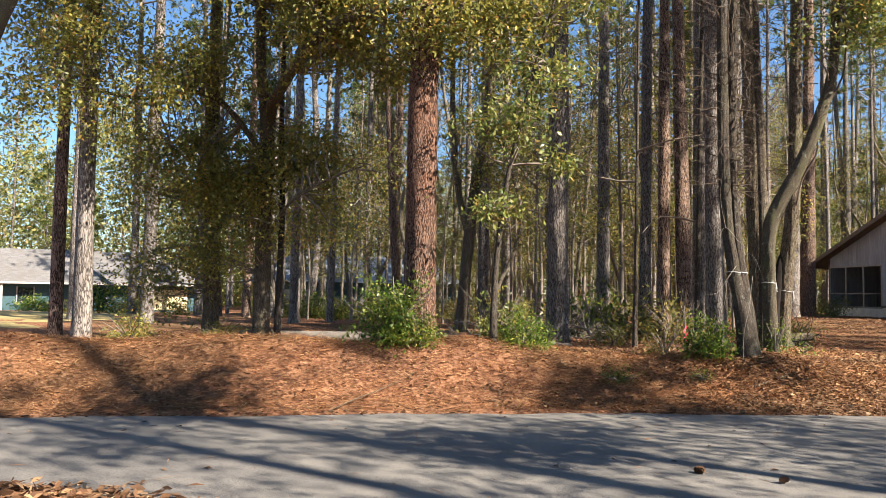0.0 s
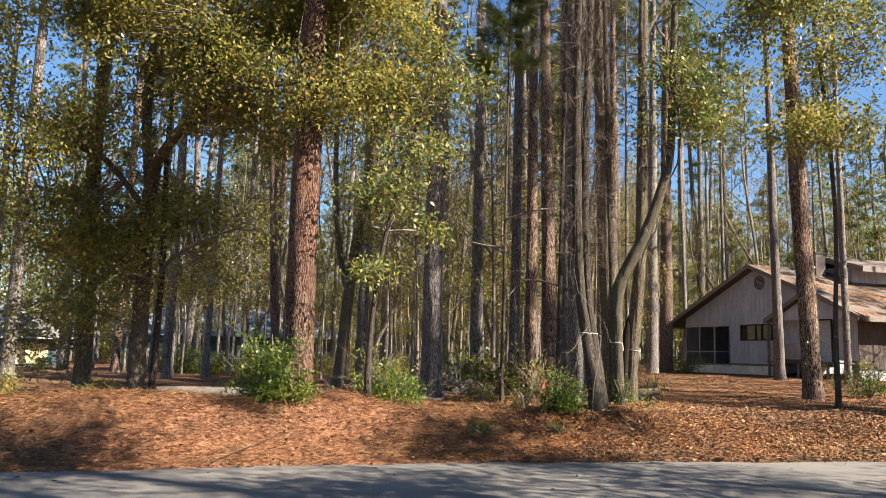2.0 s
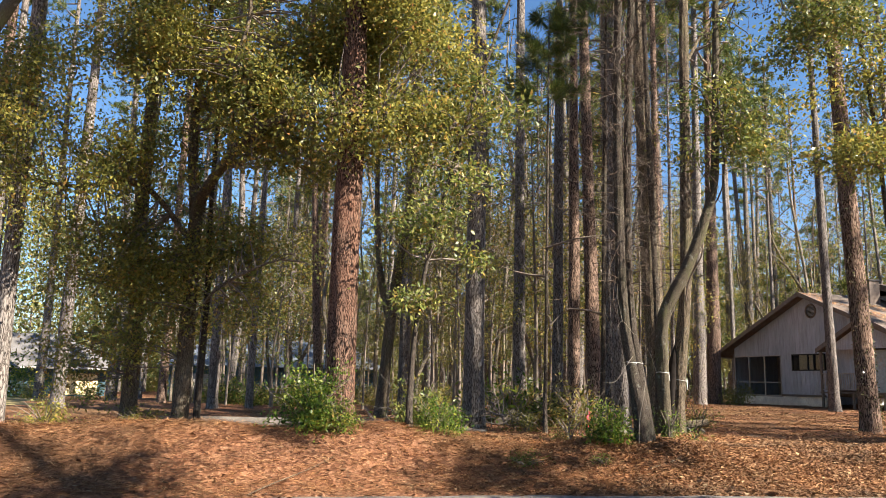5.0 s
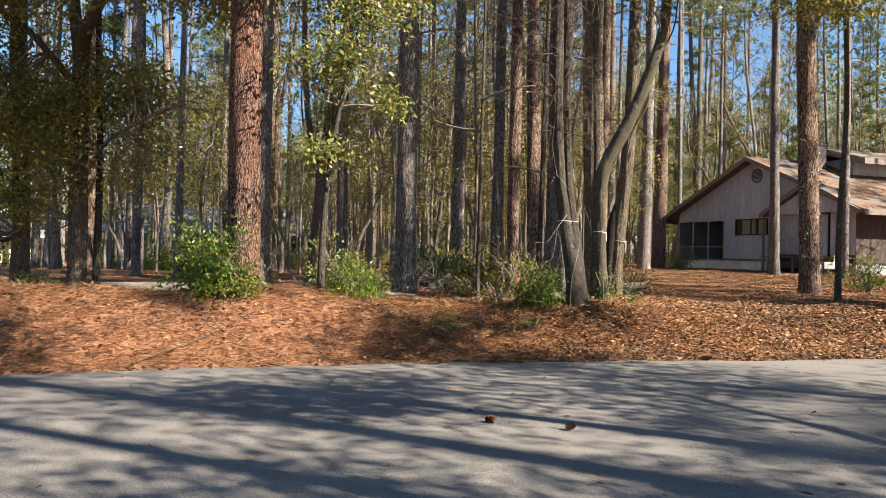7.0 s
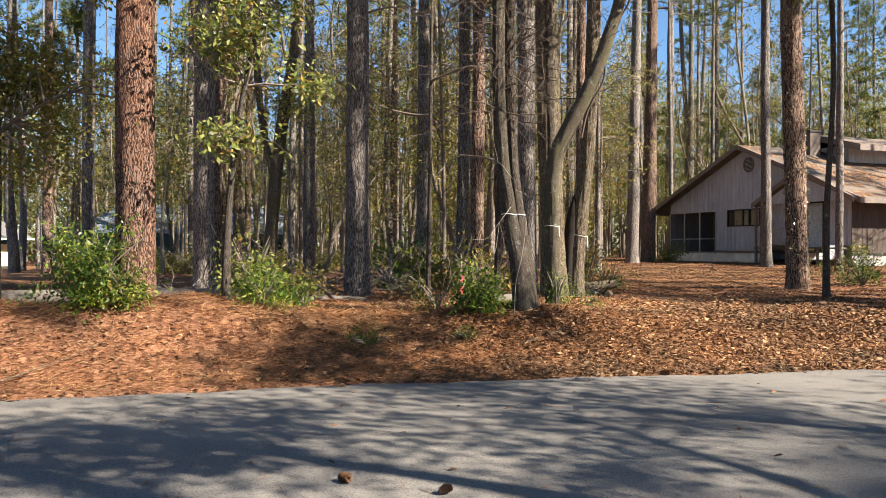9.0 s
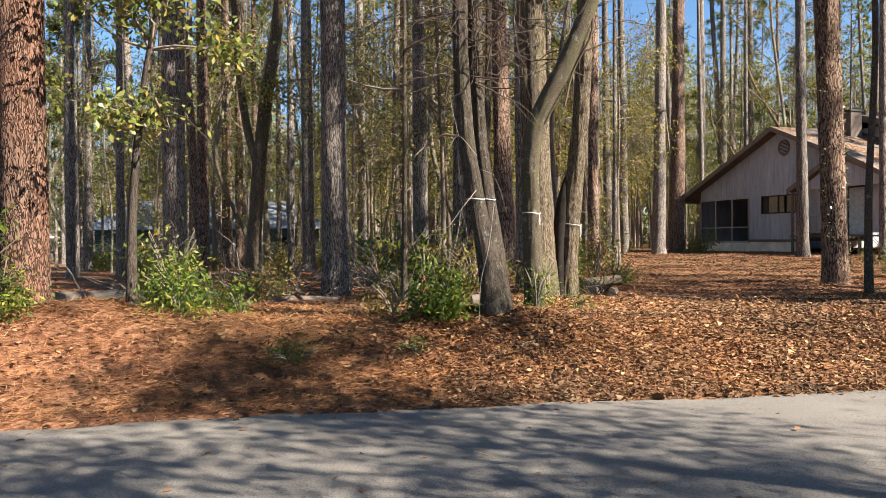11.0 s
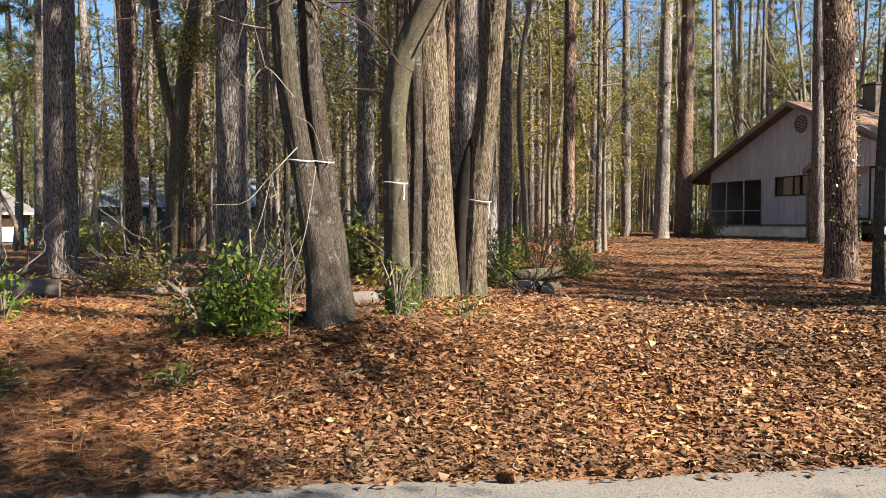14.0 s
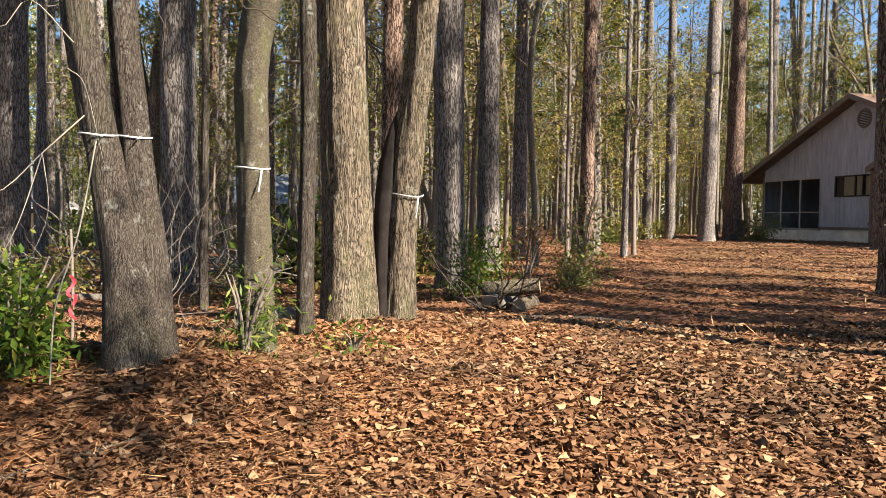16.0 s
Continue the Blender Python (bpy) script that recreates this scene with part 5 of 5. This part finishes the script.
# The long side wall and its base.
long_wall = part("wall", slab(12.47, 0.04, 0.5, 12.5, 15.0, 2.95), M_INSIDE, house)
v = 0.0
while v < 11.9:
    part("board", slab(12.5, v + GAP / 2, 0.62, 12.53, v + 0.3 - GAP / 2, 2.93), M_SIDE_BOARDS, long_wall)
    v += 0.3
part("foundation", slab(12.42, 0.0, -0.4, 12.52, 15.0, 0.57, 0.01), M_FRAME, house, "pale painted masonry base")
part("skirt_board", slab(12.5, 0.0, 0.54, 12.57, 15.0, 0.62), M_DARKFRAME, house)
part("downspout", slab(12.54, 2.15, 0.2, 12.62, 2.23, 2.9, 0.01), M_TRIM, house)
# Entry gable with deck, rail and door.
roof_slab("entry_roof", 7.45, 2.83, 10.4, 4.30, -0.8, 0.0, M_SHINGLE)
roof_slab("entry_roof", 10.405, 4.30, 13.3, 2.83, -0.8, 0.0, M_SHINGLE)
for u0, z0, u1, z1 in ((7.42, 2.96, 10.4, 4.45), (10.4, 4.45, 13.33, 2.96)):
    part("fascia", prism([(u0, z0 - 0.2), (u1, z1 - 0.2), (u1, z1 + 0.02), (u0, z0 + 0.02)], -0.85, -0.802), M_TRIM, house, "weathered brown fascia board")
gable = part("entry_gable", prism([(8.0, 2.9), (12.8, 2.9), (10.4, 4.1)], -0.55, -0.53), M_INSIDE, house)
for k in range(16):
    a, b = 8.0 + 0.3 * k + GAP / 2, 8.3 + 0.3 * k - GAP / 2
    h = lambda q: max(2.92, 4.22 - 0.5 * abs(q - 10.4) - 0.02)  # noqa: E731
    part("board", prism([(a, 2.9), (b, 2.9), (b, h(b)), (a, h(a))], -0.58, -0.55), M_SIDING, gable)
deck = part("deck", slab(7.4, -0.65, 0.78, 12.4, -0.02, 0.86, 0.01), M_TRIM, house, "weathered deck of the entry")
for at in (7.45, 9.4, 11.2, 12.3):
    part("deck_post", slab(at, -0.63, -0.3, at + 0.1, -0.53, 0.78), M_TRIM, deck)
for at in (7.45, 12.3):
    part("porch_post", slab(at, -0.63, 0.86, at + 0.1, -0.53, 2.85), M_TRIM, deck)
rail = part("deck_rail", slab(7.55, -0.61, 1.72, 9.7, -0.54, 1.78), M_FRAME, house, "pale railing with balusters")
part("bottom_rail", slab(7.55, -0.6, 0.95, 9.7, -0.55, 1.0), M_FRAME, rail)
for k in range(16):
    part("baluster", slab(7.6 + 0.135 * k, -0.595, 1.0, 7.64 + 0.135 * k, -0.555, 1.72), M_FRAME, rail)
door = part("door", slab(10.18, -0.03, 0.88, 10.98, 0.03, 2.86, 0.01), M_DOOR, house, "pale blue door with paper notices")
for x0, z0 in ((10.35, 2.2), (10.55, 2.3), (10.5, 1.95), (10.7, 2.05)):
    part("notice", slab(x0, -0.036, z0, x0 + 0.13, -0.031, z0 + 0.17), M_RIBBON, door)
part("door_frame", slab(10.1, -0.04, 2.87, 11.06, 0.03, 2.96), M_DARKFRAME, door)
for at in (10.1, 10.99):
    part("door_frame", slab(at, -0.04, 0.88, at + 0.07, 0.03, 2.87), M_DARKFRAME, door)
# Raised roof and chimney on the ridge.
part("raised_wall", slab(4.6, 4.6, 5.0, 8.2, 13.0, 6.05), M_SIDING, house)
part("raised_roof", prism([(3.8, 5.75), (6.6, 6.55), (9.4, 5.75), (9.4, 5.9), (6.6, 6.7), (3.8, 5.9)], 4.0, 13.6), M_SHINGLE, house)
part("fascia", prism([(3.8, 5.6), (6.6, 6.4), (9.4, 5.6), (9.4, 5.85), (6.6, 6.65), (3.8, 5.85)], 3.94, 3.995), M_TRIM, house)
part("fascia", slab(9.41, 3.95, 5.6, 9.46, 13.6, 5.9), M_TRIM, house, "sunlit edge board of the raised roof")
chimney = part("chimney", slab(6.7, 2.9, 5.2, 7.4, 3.6, 6.7, 0.02), M_BRICK, house, "small brown chimney")
part("chimney_cap", slab(6.65, 2.85, 6.7, 7.45, 3.65, 6.78), M_DARKFRAME, chimney)

# ---- other houses far off ----
far_house = empty("far_house", pose(-38, 61, -0.25, 0, 0, 29), "low grey-roofed house behind a sunny lawn", "house")
part("wall", slab(-11, -4, -0.3, 11, 4, 2.15), M_TEAL, far_house, "dark shaded wall")
bm = bmesh.new()
b = [bm.verts.new(c) for c in ((-12, -5, 2.1), (12, -5, 2.1), (12, 5, 2.1), (-12, 5, 2.1))]
r = [bm.verts.new(c) for c in ((-8, 0, 4.9), (8, 0, 4.9))]
for f in ((b[0], b[1], r[1], r[0]), (b[1], b[2], r[1]), (b[2], b[3], r[0], r[1]), (b[3], b[0], r[0]), (b[3], b[2], b[1], b[0])):
    bm.faces.new(f)
part("roof", bm, M_SHINGLE_GREY, far_house)
part("gutter", slab(-12, -5.1, 2.0, 12, -5.0, 2.14), M_FRAME, far_house)
part("garage_door", slab(7.6, -4.08, 0.0, 10.4, -4.0, 1.7), M_YELLOW, far_house, "cream garage door")
for at in (-9, -5.5, -2.2, 3.0):
    w = part("window", slab(at, -4.05, 0.5, at + 1.1, -4.0, 1.7), M_PANE, far_house)
    part("window_frame", slab(at - 0.08, -4.09, 0.42, at, -4.0, 1.78), M_FRAME, w)
    part("window_frame", slab(at + 1.1, -4.09, 0.42, at + 1.18, -4.0, 1.78), M_FRAME, w)
for at in (-6.6, -3.3, 1.6):
    part("porch_post", slab(at, -4.9, -0.2, at + 0.16, -4.75, 2.1), M_FRAME, far_house)
shrub(-24.5, 45.0, 3.0, 2.2, 40, M_LEAF_BUSH, "dark rounded shrub before the far house", 50, 0.2, 31, 0.3)
shrub(-33.5, 52.0, 3.5, 1.2, 30, M_LEAF_BUSH, "clipped low shrubs along the far house", 50, 0.2, 32, 0.3)
wood_house = empty("wood_house", pose(-11.5, 57, -0.3, 0, 0, 8), "low teal house with slate-blue roof among trees", "house")
part("wall", slab(-7, -4, -0.3, 7, 4, 2.5), M_TEAL, wood_house)
bm = bmesh.new()
b = [bm.verts.new(c) for c in ((-7.8, -4.8, 2.45), (7.8, -4.8, 2.45), (7.8, 4.8, 2.45), (-7.8, 4.8, 2.45))]
r = [bm.verts.new(c) for c in ((-5, 0, 4.5), (5, 0, 4.5))]
for f in ((b[0], b[1], r[1], r[0]), (b[1], b[2], r[1]), (b[2], b[3], r[0], r[1]), (b[3], b[0], r[0]), (b[3], b[2], b[1], b[0])):
    bm.faces.new(f)
part("roof", bm, M_SHINGLE_BLUE, wood_house)
for at in (-5.5, 0.5):
    part("garage_door", slab(at, -4.06, 0.0, at + 2.6, -4.0, 1.9), M_FRAME, wood_house, "pale shaded garage door")
part("window", slab(4.2, -4.06, 0.9, 5.6, -4.0, 1.9), M_PANE, wood_house)

# ---- fallen wood ----
def log(name, label, pts, mat, ends=None, category="log", sides=28, rough=0.006):
    x, y = pts[0][:2]
    t = empty(name, pose(x, y, pts[0][2]), label, category)
    loc = [(p[0] - x, p[1] - y, p[2] - pts[0][2], p[3]) for p in pts]
    ring = limb(loc, sides, 0.06, rough, 0, 12, x, 0.8)
    link("bark", tubes("bark", [ring]), mat, t)
    for cap in (ring[0], ring[-1]):
        bm = bmesh.new()
        bm.faces.new([bm.verts.new(p) for p in cap])
        part("cut_end", bm, ends or M_CUT, t)
    return t


zl = gz(-4, 13.9)
log("fallen_log", "long grey fallen log lying behind the bank", [(-5.6, 13.6, zl + 0.15, 0.15), (-4, 13.9, zl + 0.16, 0.15), (-2.2, 14.5, zl + 0.15, 0.14), (-1.0, 14.9, zl + 0.12, 0.12)], M_DEAD)
log("fallen_log", "grey weathered log half buried in brush", [(-0.2, 15.3, 0.36, 0.07), (0.3, 15.5, 0.37, 0.07), (0.9, 15.7, 0.35, 0.05)], M_DEAD)
log("broken_stub", "dark broken branch stub tilted in the leaves", [(1.35, 18.3, 0.38, 0.10), (1.6, 18.35, 0.55, 0.095), (1.85, 18.4, 0.72, 0.085)], M_OAK_DARK)
gzs = gz(5.1, 14.6)
log("cut_log", "pale cut log lying on a small pile", [(4.85, 14.65, gzs + 0.2, 0.075), (5.1, 14.6, gzs + 0.22, 0.078), (5.42, 14.55, gzs + 0.26, 0.07)], M_OAK)
log("cut_log", "short mossy cut log at the pile's foot", [(4.9, 14.45, gzs + 0.07, 0.085), (5.05, 14.7, gzs + 0.08, 0.085), (5.15, 14.9, gzs + 0.08, 0.08)], M_DEAD)
log("cut_log", "short pale cut log on the ground", [(5.2, 14.35, gzs + 0.06, 0.07), (5.3, 14.6, gzs + 0.065, 0.07), (5.38, 14.8, gzs + 0.065, 0.065)], M_OAK)
log("cut_log", "dark cut log among the leaves", [(2.9, 12.7, gz(2.9, 12.7) + 0.07, 0.08), (3.2, 12.75, gz(3.2, 12.75) + 0.07, 0.08), (3.4, 12.8, gz(3.4, 12.8) + 0.07, 0.075)], M_DEAD)
log("fallen_branch", "flat rotten branch sunk into the leaves", [(2.72, 9.72, gz(2.72, 9.72), 0.02), (3.1, 9.92, gz(3.1, 9.92) + 0.004, 0.026), (3.55, 10.25, gz(3.55, 10.25), 0.016)], M_OAK, category="branch")
log("fallen_branch", "thin branch lying in the leafy clearing", [(5.2, 13.6, gz(5.2, 13.6) + 0.03, 0.02), (5.9, 13.4, gz(5.9, 13.4) + 0.04, 0.02), (6.6, 13.1, gz(6.6, 13.1) + 0.02, 0.01)], M_OAK_DARK, category="branch", sides=10)
log("fallen_branch", "bare crooked stick lying on the bank", [(-2.6, 7.98, gz(-2.6, 7.98) + 0.01, 0.007), (-2.4, 8.3, gz(-2.4, 8.3) + 0.05, 0.007), (-2.0, 8.8, gz(-2.0, 8.8) + 0.06, 0.005), (-1.7, 9.2, gz(-1.7, 9.2) + 0.05, 0.003)], M_OAK, category="branch", sides=8, rough=0)
rng = np.random.default_rng(55)
brush = empty("brush_pile", pose(0.3, 17.6, gz(0.3, 17.6)), "tangled pile of bare grey branches", "brush")
link("stickwork", tubes("stickwork", [limb(random_vine(rng, (rng.uniform(-1.5, 1.8), rng.uniform(-1.2, 0.8), rng.uniform(0.0, 0.3)), (rng.uniform(-1, 1), rng.uniform(-0.4, 0.4), 0.25), 7, rng.uniform(0.008, 0.02)), 5, 0.1) for _ in range(70)]), M_DEAD, brush, kind="stuff")
brush2 = empty("brush_pile", pose(-1.5, 16.4, gz(-1.5, 16.4)), "scattered bare grey branches in the shade", "brush")
link("stickwork", tubes("stickwork", [limb(random_vine(rng, (rng.uniform(-1.8, 1.8), rng.uniform(-1.2, 0.8), rng.uniform(0.0, 0.15)), (rng.uniform(-1, 1), rng.uniform(-0.4, 0.4), 0.15), 7, rng.uniform(0.008, 0.018)), 5, 0.1) for _ in range(50)]), M_DEAD, brush2, kind="stuff")
roots = empty("root_tangle", pose(5.0, 14.3, gz(5.0, 14.3)), "dark tangled roots beside cut logs", "roots")
link("stickwork", tubes("stickwork", [limb(random_vine(rng, (rng.uniform(-0.15, 0.15), rng.uniform(-0.1, 0.1), 0.03), (rng.uniform(-1, 1), rng.uniform(-0.5, 0.5), 0.35), 5, 0.012), 5, 0.08) for _ in range(11)]), M_OAK_DARK, roots, kind="stuff")
# A marker stake with pink tape.
stake = empty("marker_stake", pose(2.25, 11.45, gz(2.25, 11.45)), "thin stake with bright pink flagging tape", "stake")
link("stick", tubes("stick", [limb([(0, 0, -0.1, 0.012), (0.01, 0, 0.4, 0.011), (0, 0, 0.75, 0.009)], 8, 0.1)]), M_TWIG, stake)
for k, (dx, z0, ln) in enumerate(((0.0, 0.46, 0.14), (0.012, 0.34, 0.16))):
    g = [[(dx + o + 0.02 * np.sin(j + k), -0.02 - 0.01 * np.cos(j * 1.3), z0 - j * ln / 6) for j in range(7)] for o in (0.0, 0.025)]
    link("tape", sheet("tape", np.array(g)), M_PINK, stake)


# ---- pine cones on the asphalt ----
def pine_cone(x, y, z, s, turn, label):
    t = empty("pine_cone", pose(x, y, z, 82, 0, turn), label, "pine cone", "pine cones")
    rg = np.random.default_rng(int(turn))
    zc = np.linspace(-0.5, 0.5, 12)
    core = [(0, 0, q * s, max(0.004, 0.33 * s * math.cos(q * 2.4) * 0.55)) for q in zc]
    link("core", tubes("core", [limb(core, 12, 0.004)]), M_CONE, t)
    k = np.arange(110)
    q = k / 110 - 0.5
    a = k * 2.39996
    r = 0.30 * s * np.cos(q * 2.3)
    p = np.stack([np.cos(a) * r * 0.6, np.sin(a) * r * 0.6, q * s * 0.95], -1)
    w = np.stack([np.cos(a), np.sin(a), 0.45 + 0 * a], -1)
    link("scalework", quads("scalework", blades(p, w, np.stack([-np.sin(a), np.cos(a), 0 * a], -1), 0.22 * s * np.ones(110), 0.22 * s * np.ones(110), 0.3)), M_CONE, t, kind="stuff")
    return t


pine_cone(4.15, 8.86, 0.035, 0.10, 70, "brown pine cone at the asphalt's edge")
pine_cone(0.92, 5.3, 0.06, 0.09, 40, "dark fallen pine cone on the asphalt")
pine_cone(1.47, 5.05, 0.06, 0.075, 110, "dark fallen pine cone on the asphalt")
pine_cone(2.3, 8.72, 0.035, 0.08, 150, "weathered pine cone at the asphalt's edge")
pine_cone(5.9, 9.5, gz(5.9, 9.5) + 0.03, 0.1, 20, "brown pine cone among fallen leaves")

# ---- fallen leaves and straw ----
rng = np.random.default_rng(91)


def strewn(n, x0, x1, y0, y1, size, slim, lift, keep):
    x, y = rng.uniform(x0, x1, n), rng.uniform(y0, y1, n)
    ok = keep(x, y)
    x, y = x[ok], y[ok]
    n = len(x)
    z = ground_z(x, y) + np.abs(rng.normal(0, lift, n)) + 0.003
    a = rng.uniform(0, 2 * np.pi, n)
    way = np.stack([np.cos(a), np.sin(a), rng.normal(0, 0.2, n)], -1)
    side = np.stack([-np.sin(a), np.cos(a), rng.normal(0, 0.3, n)], -1)
    L = size * rng.uniform(0.55, 1.4, n)
    return blades(np.stack([x, y, z], -1), way, side, L, L * slim * rng.uniform(0.7, 1.3, n), 0.2)


def leaf_shapes(name, n, x0, x1, y0, y1, size, keep):
    """Curled oak leaves: two-sided blades with a bent midrib, lying at odd angles."""
    x, y = rng.uniform(x0, x1, n), rng.uniform(y0, y1, n)
    ok = keep(x, y)
    x, y = x[ok], y[ok]
    n = len(x)
    a = rng.uniform(0, 2 * np.pi, n)
    way = unit(np.stack([np.cos(a), np.sin(a), rng.normal(0, 0.2, n)], -1))
    side = np.stack([-np.sin(a), np.cos(a), rng.normal(0, 0.24, n)], -1)
    side = unit(side - (side * way).sum(-1, keepdims=True) * way)
    up = np.cross(way, side)
    L = size * rng.uniform(0.5, 1.45, n)[:, None]
    W = L * rng.uniform(0.36, 0.66, n)[:, None]
    cup, curl = rng.normal(0.15, 0.3, n)[:, None] * W, rng.normal(0.06, 0.22, n)[:, None] * L
    base = np.stack([x, y, ground_z(x, y) + np.abs(rng.normal(0, 0.012, n)) + 0.006 + 0.1 * size], -1) - way * L / 2
    at = lambda f, w, h: base + way * L * f + side * W * w + up * (cup * h + curl * (f * 2 - 1) ** 2)  # noqa: E731
    v = np.stack([at(0, 0, 0), at(0.3, 0.42, 1), at(0.68, 0.5, 1), at(1, 0, 0), at(0.68, -0.5, 1), at(0.3, -0.42, 1)], 1)
    i = np.arange(n)[:, None] * 6
    f = np.stack([i + [0, 1, 2, 3], i + [0, 3, 4, 5]], 1).reshape(-1)
    me = bpy.data.meshes.new(name)
    me.vertices.add(6 * n)
    me.vertices.foreach_set("co", np.ascontiguousarray(v, np.float32).ravel())
    me.loops.add(len(f))
    me.loops.foreach_set("vertex_index", f.astype(np.int32))
    me.polygons.add(2 * n)
    me.polygons.foreach_set("loop_start", np.arange(0, 8 * n, 4, dtype=np.int32))
    me.update(calc_edges=True)
    me.shade_smooth()
    return me


def on_bank(x, y):
    return y > edge(x) + rng.normal(0.02, 0.10, len(x))


leafy = lambda x, y: on_bank(x, y) & (rng.random(len(x)) < 0.25 + 0.75 * ease(0.5, 4.0, x + 0.25 * (y - 9)))  # noqa: E731
strawy = lambda x, y: on_bank(x, y) & (rng.random(len(x)) < 1.0 - 0.35 * ease(1.0, 5.0, x + 0.2 * (y - 9)))  # noqa: E731
curled = leaf_shapes("curled_leaves", 165000, -1.5, 9.5, 8.6, 13.5, 0.047, lambda x, y: leafy(x, y) & (rng.random(len(x)) < 0.28 * ease(-1.6, 0.5, x) + 0.72 * ease(1.6, 4.4, x + 0.5 * np.sin(y * 2.1) + 0.3 * (y - 9.5))))
mid = strewn(16000, -8.5, 1.5, 6.8, 12.5, 0.055, 0.5, 0.006, lambda x, y: on_bank(x, y) & (rng.random(len(x)) < 0.75 * ease(1.5, -1.0, x)))
wide = strewn(130000, -9, 20, 7, 26, 0.056, 0.6, 0.012, lambda x, y: leafy(x, y) & ((y > 13) | (x < -1) | (x > 9)))
yard = strewn(50000, 6, 34, 24, 50, 0.085, 0.55, 0.015, leafy)
tagged(link("fallen_leaves", quads("fallen_leaves", np.vstack([mid, wide, yard])), M_FALLEN), "tan and rusty leaves covering the forest floor", "leaves", kind="stuff")
tagged(link("curled_leaves", curled, M_FALLEN), "curled tan and rusty oak leaves covering the bank", "leaves", kind="stuff")
straw_a = strewn(110000, -8.5, 7, 7, 13, 0.17, 0.03, 0.014, strawy)
straw_d = strewn(60000, -8.8, 1.5, 6.6, 12.5, 0.17, 0.026, 0.012, lambda x, y: on_bank(x, y) & (rng.random(len(x)) < ease(1.5, -1.0, x)))
straw_c = strewn(75000, -1.5, 5.0, 8.7, 13.5, 0.15, 0.028, 0.012, lambda x, y: on_bank(x, y) & (rng.random(len(x)) < ease(-1.5, 1.0, x)))
straw_b = strewn(26000, -9, 12, 12, 20, 0.2, 0.045, 0.014, strawy)
tagged(link("pine_straw", quads("pine_straw", np.vstack([straw_a, straw_b, straw_c, straw_d])), M_STRAW), "reddish-brown pine straw lying over the bank", "straw", kind="stuff")


def on_road(n, size, slim, lo, hi):
    x = rng.uniform(-8, 12, n)
    f = rng.uniform(lo, hi, n)
    y = edge(x) - f * ROAD_WIDE
    z = 0.006 + 0.03 * np.sin(np.pi * np.clip(f, 0, 1)) + 0.004
    a = rng.uniform(0, 2 * np.pi, n)
    way = np.stack([np.cos(a), np.sin(a), rng.normal(0, 0.12, n)], -1)
    side = np.stack([-np.sin(a), np.cos(a), rng.normal(0, 0.25, n)], -1)
    L = size * rng.uniform(0.6, 1.5, n)
    return blades(np.stack([x, y, z], -1), way, side, L, L * slim, 0.3)


tagged(link("road_leaves", quads("road_leaves", np.vstack([on_road(170, 0.06, 0.45, 0.03, 0.97), on_road(500, 0.06, 0.5, -0.01, 0.035)])), M_FALLEN), "scattered dry leaves on the asphalt", "leaves", kind="stuff")
tagged(link("road_needles", quads("road_needles", on_road(420, 0.15, 0.035, 0.0, 0.97)), M_STRAW), "stray pine needles on the asphalt", "needles", kind="stuff")
n = 3000
x = rng.normal(-3.8, 0.5, n)
y = rng.normal(3.95, 0.13, n)
a = rng.uniform(0, 6.28, n)
L = rng.uniform(0.04, 0.14, n)
v = blades(np.stack([x, y, 0.03 + np.abs(rng.normal(0, 0.012, n))], -1), np.stack([np.cos(a), np.sin(a), 0.2 * rng.normal(0, 1, n)], -1), rng.normal(0, 1, (n, 3)) * [1, 1, 0.3], L, L * rng.uniform(0.05, 0.5, n))
tagged(link("verge_leaves", quads("verge_leaves", v), M_FALLEN), "drift of brown leaves on the near asphalt", "leaves", kind="stuff")
# Needles caught on the house roof.
n = 9000
u, w = rng.uniform(6.2, 13.3, n), rng.uniform(-0.5, 15.4, n)
keep = np.array([noise.noise(Vector((a * 0.5, b * 0.9, 3.0))) for a, b in zip(u, w)]) > -0.05
u, w = u[keep], w[keep]
a = rng.uniform(0, 6.28, len(u))
v = blades(np.stack([u, w, 6.035 - 0.4202 * (u - 6.12)], -1), np.stack([np.cos(a), np.sin(a), -0.42 * np.cos(a)], -1), np.stack([-np.sin(a), np.cos(a), 0.42 * np.sin(a)], -1), np.full(len(u), 0.22), np.full(len(u), 0.06), 0.1)
needles = link("roof_needles", quads("roof_needles", v), M_STRAW)
needles.matrix_world = house.matrix_world.copy()
tagged(needles, "rusty drifts of pine needles on the house roof", "needles", kind="stuff")
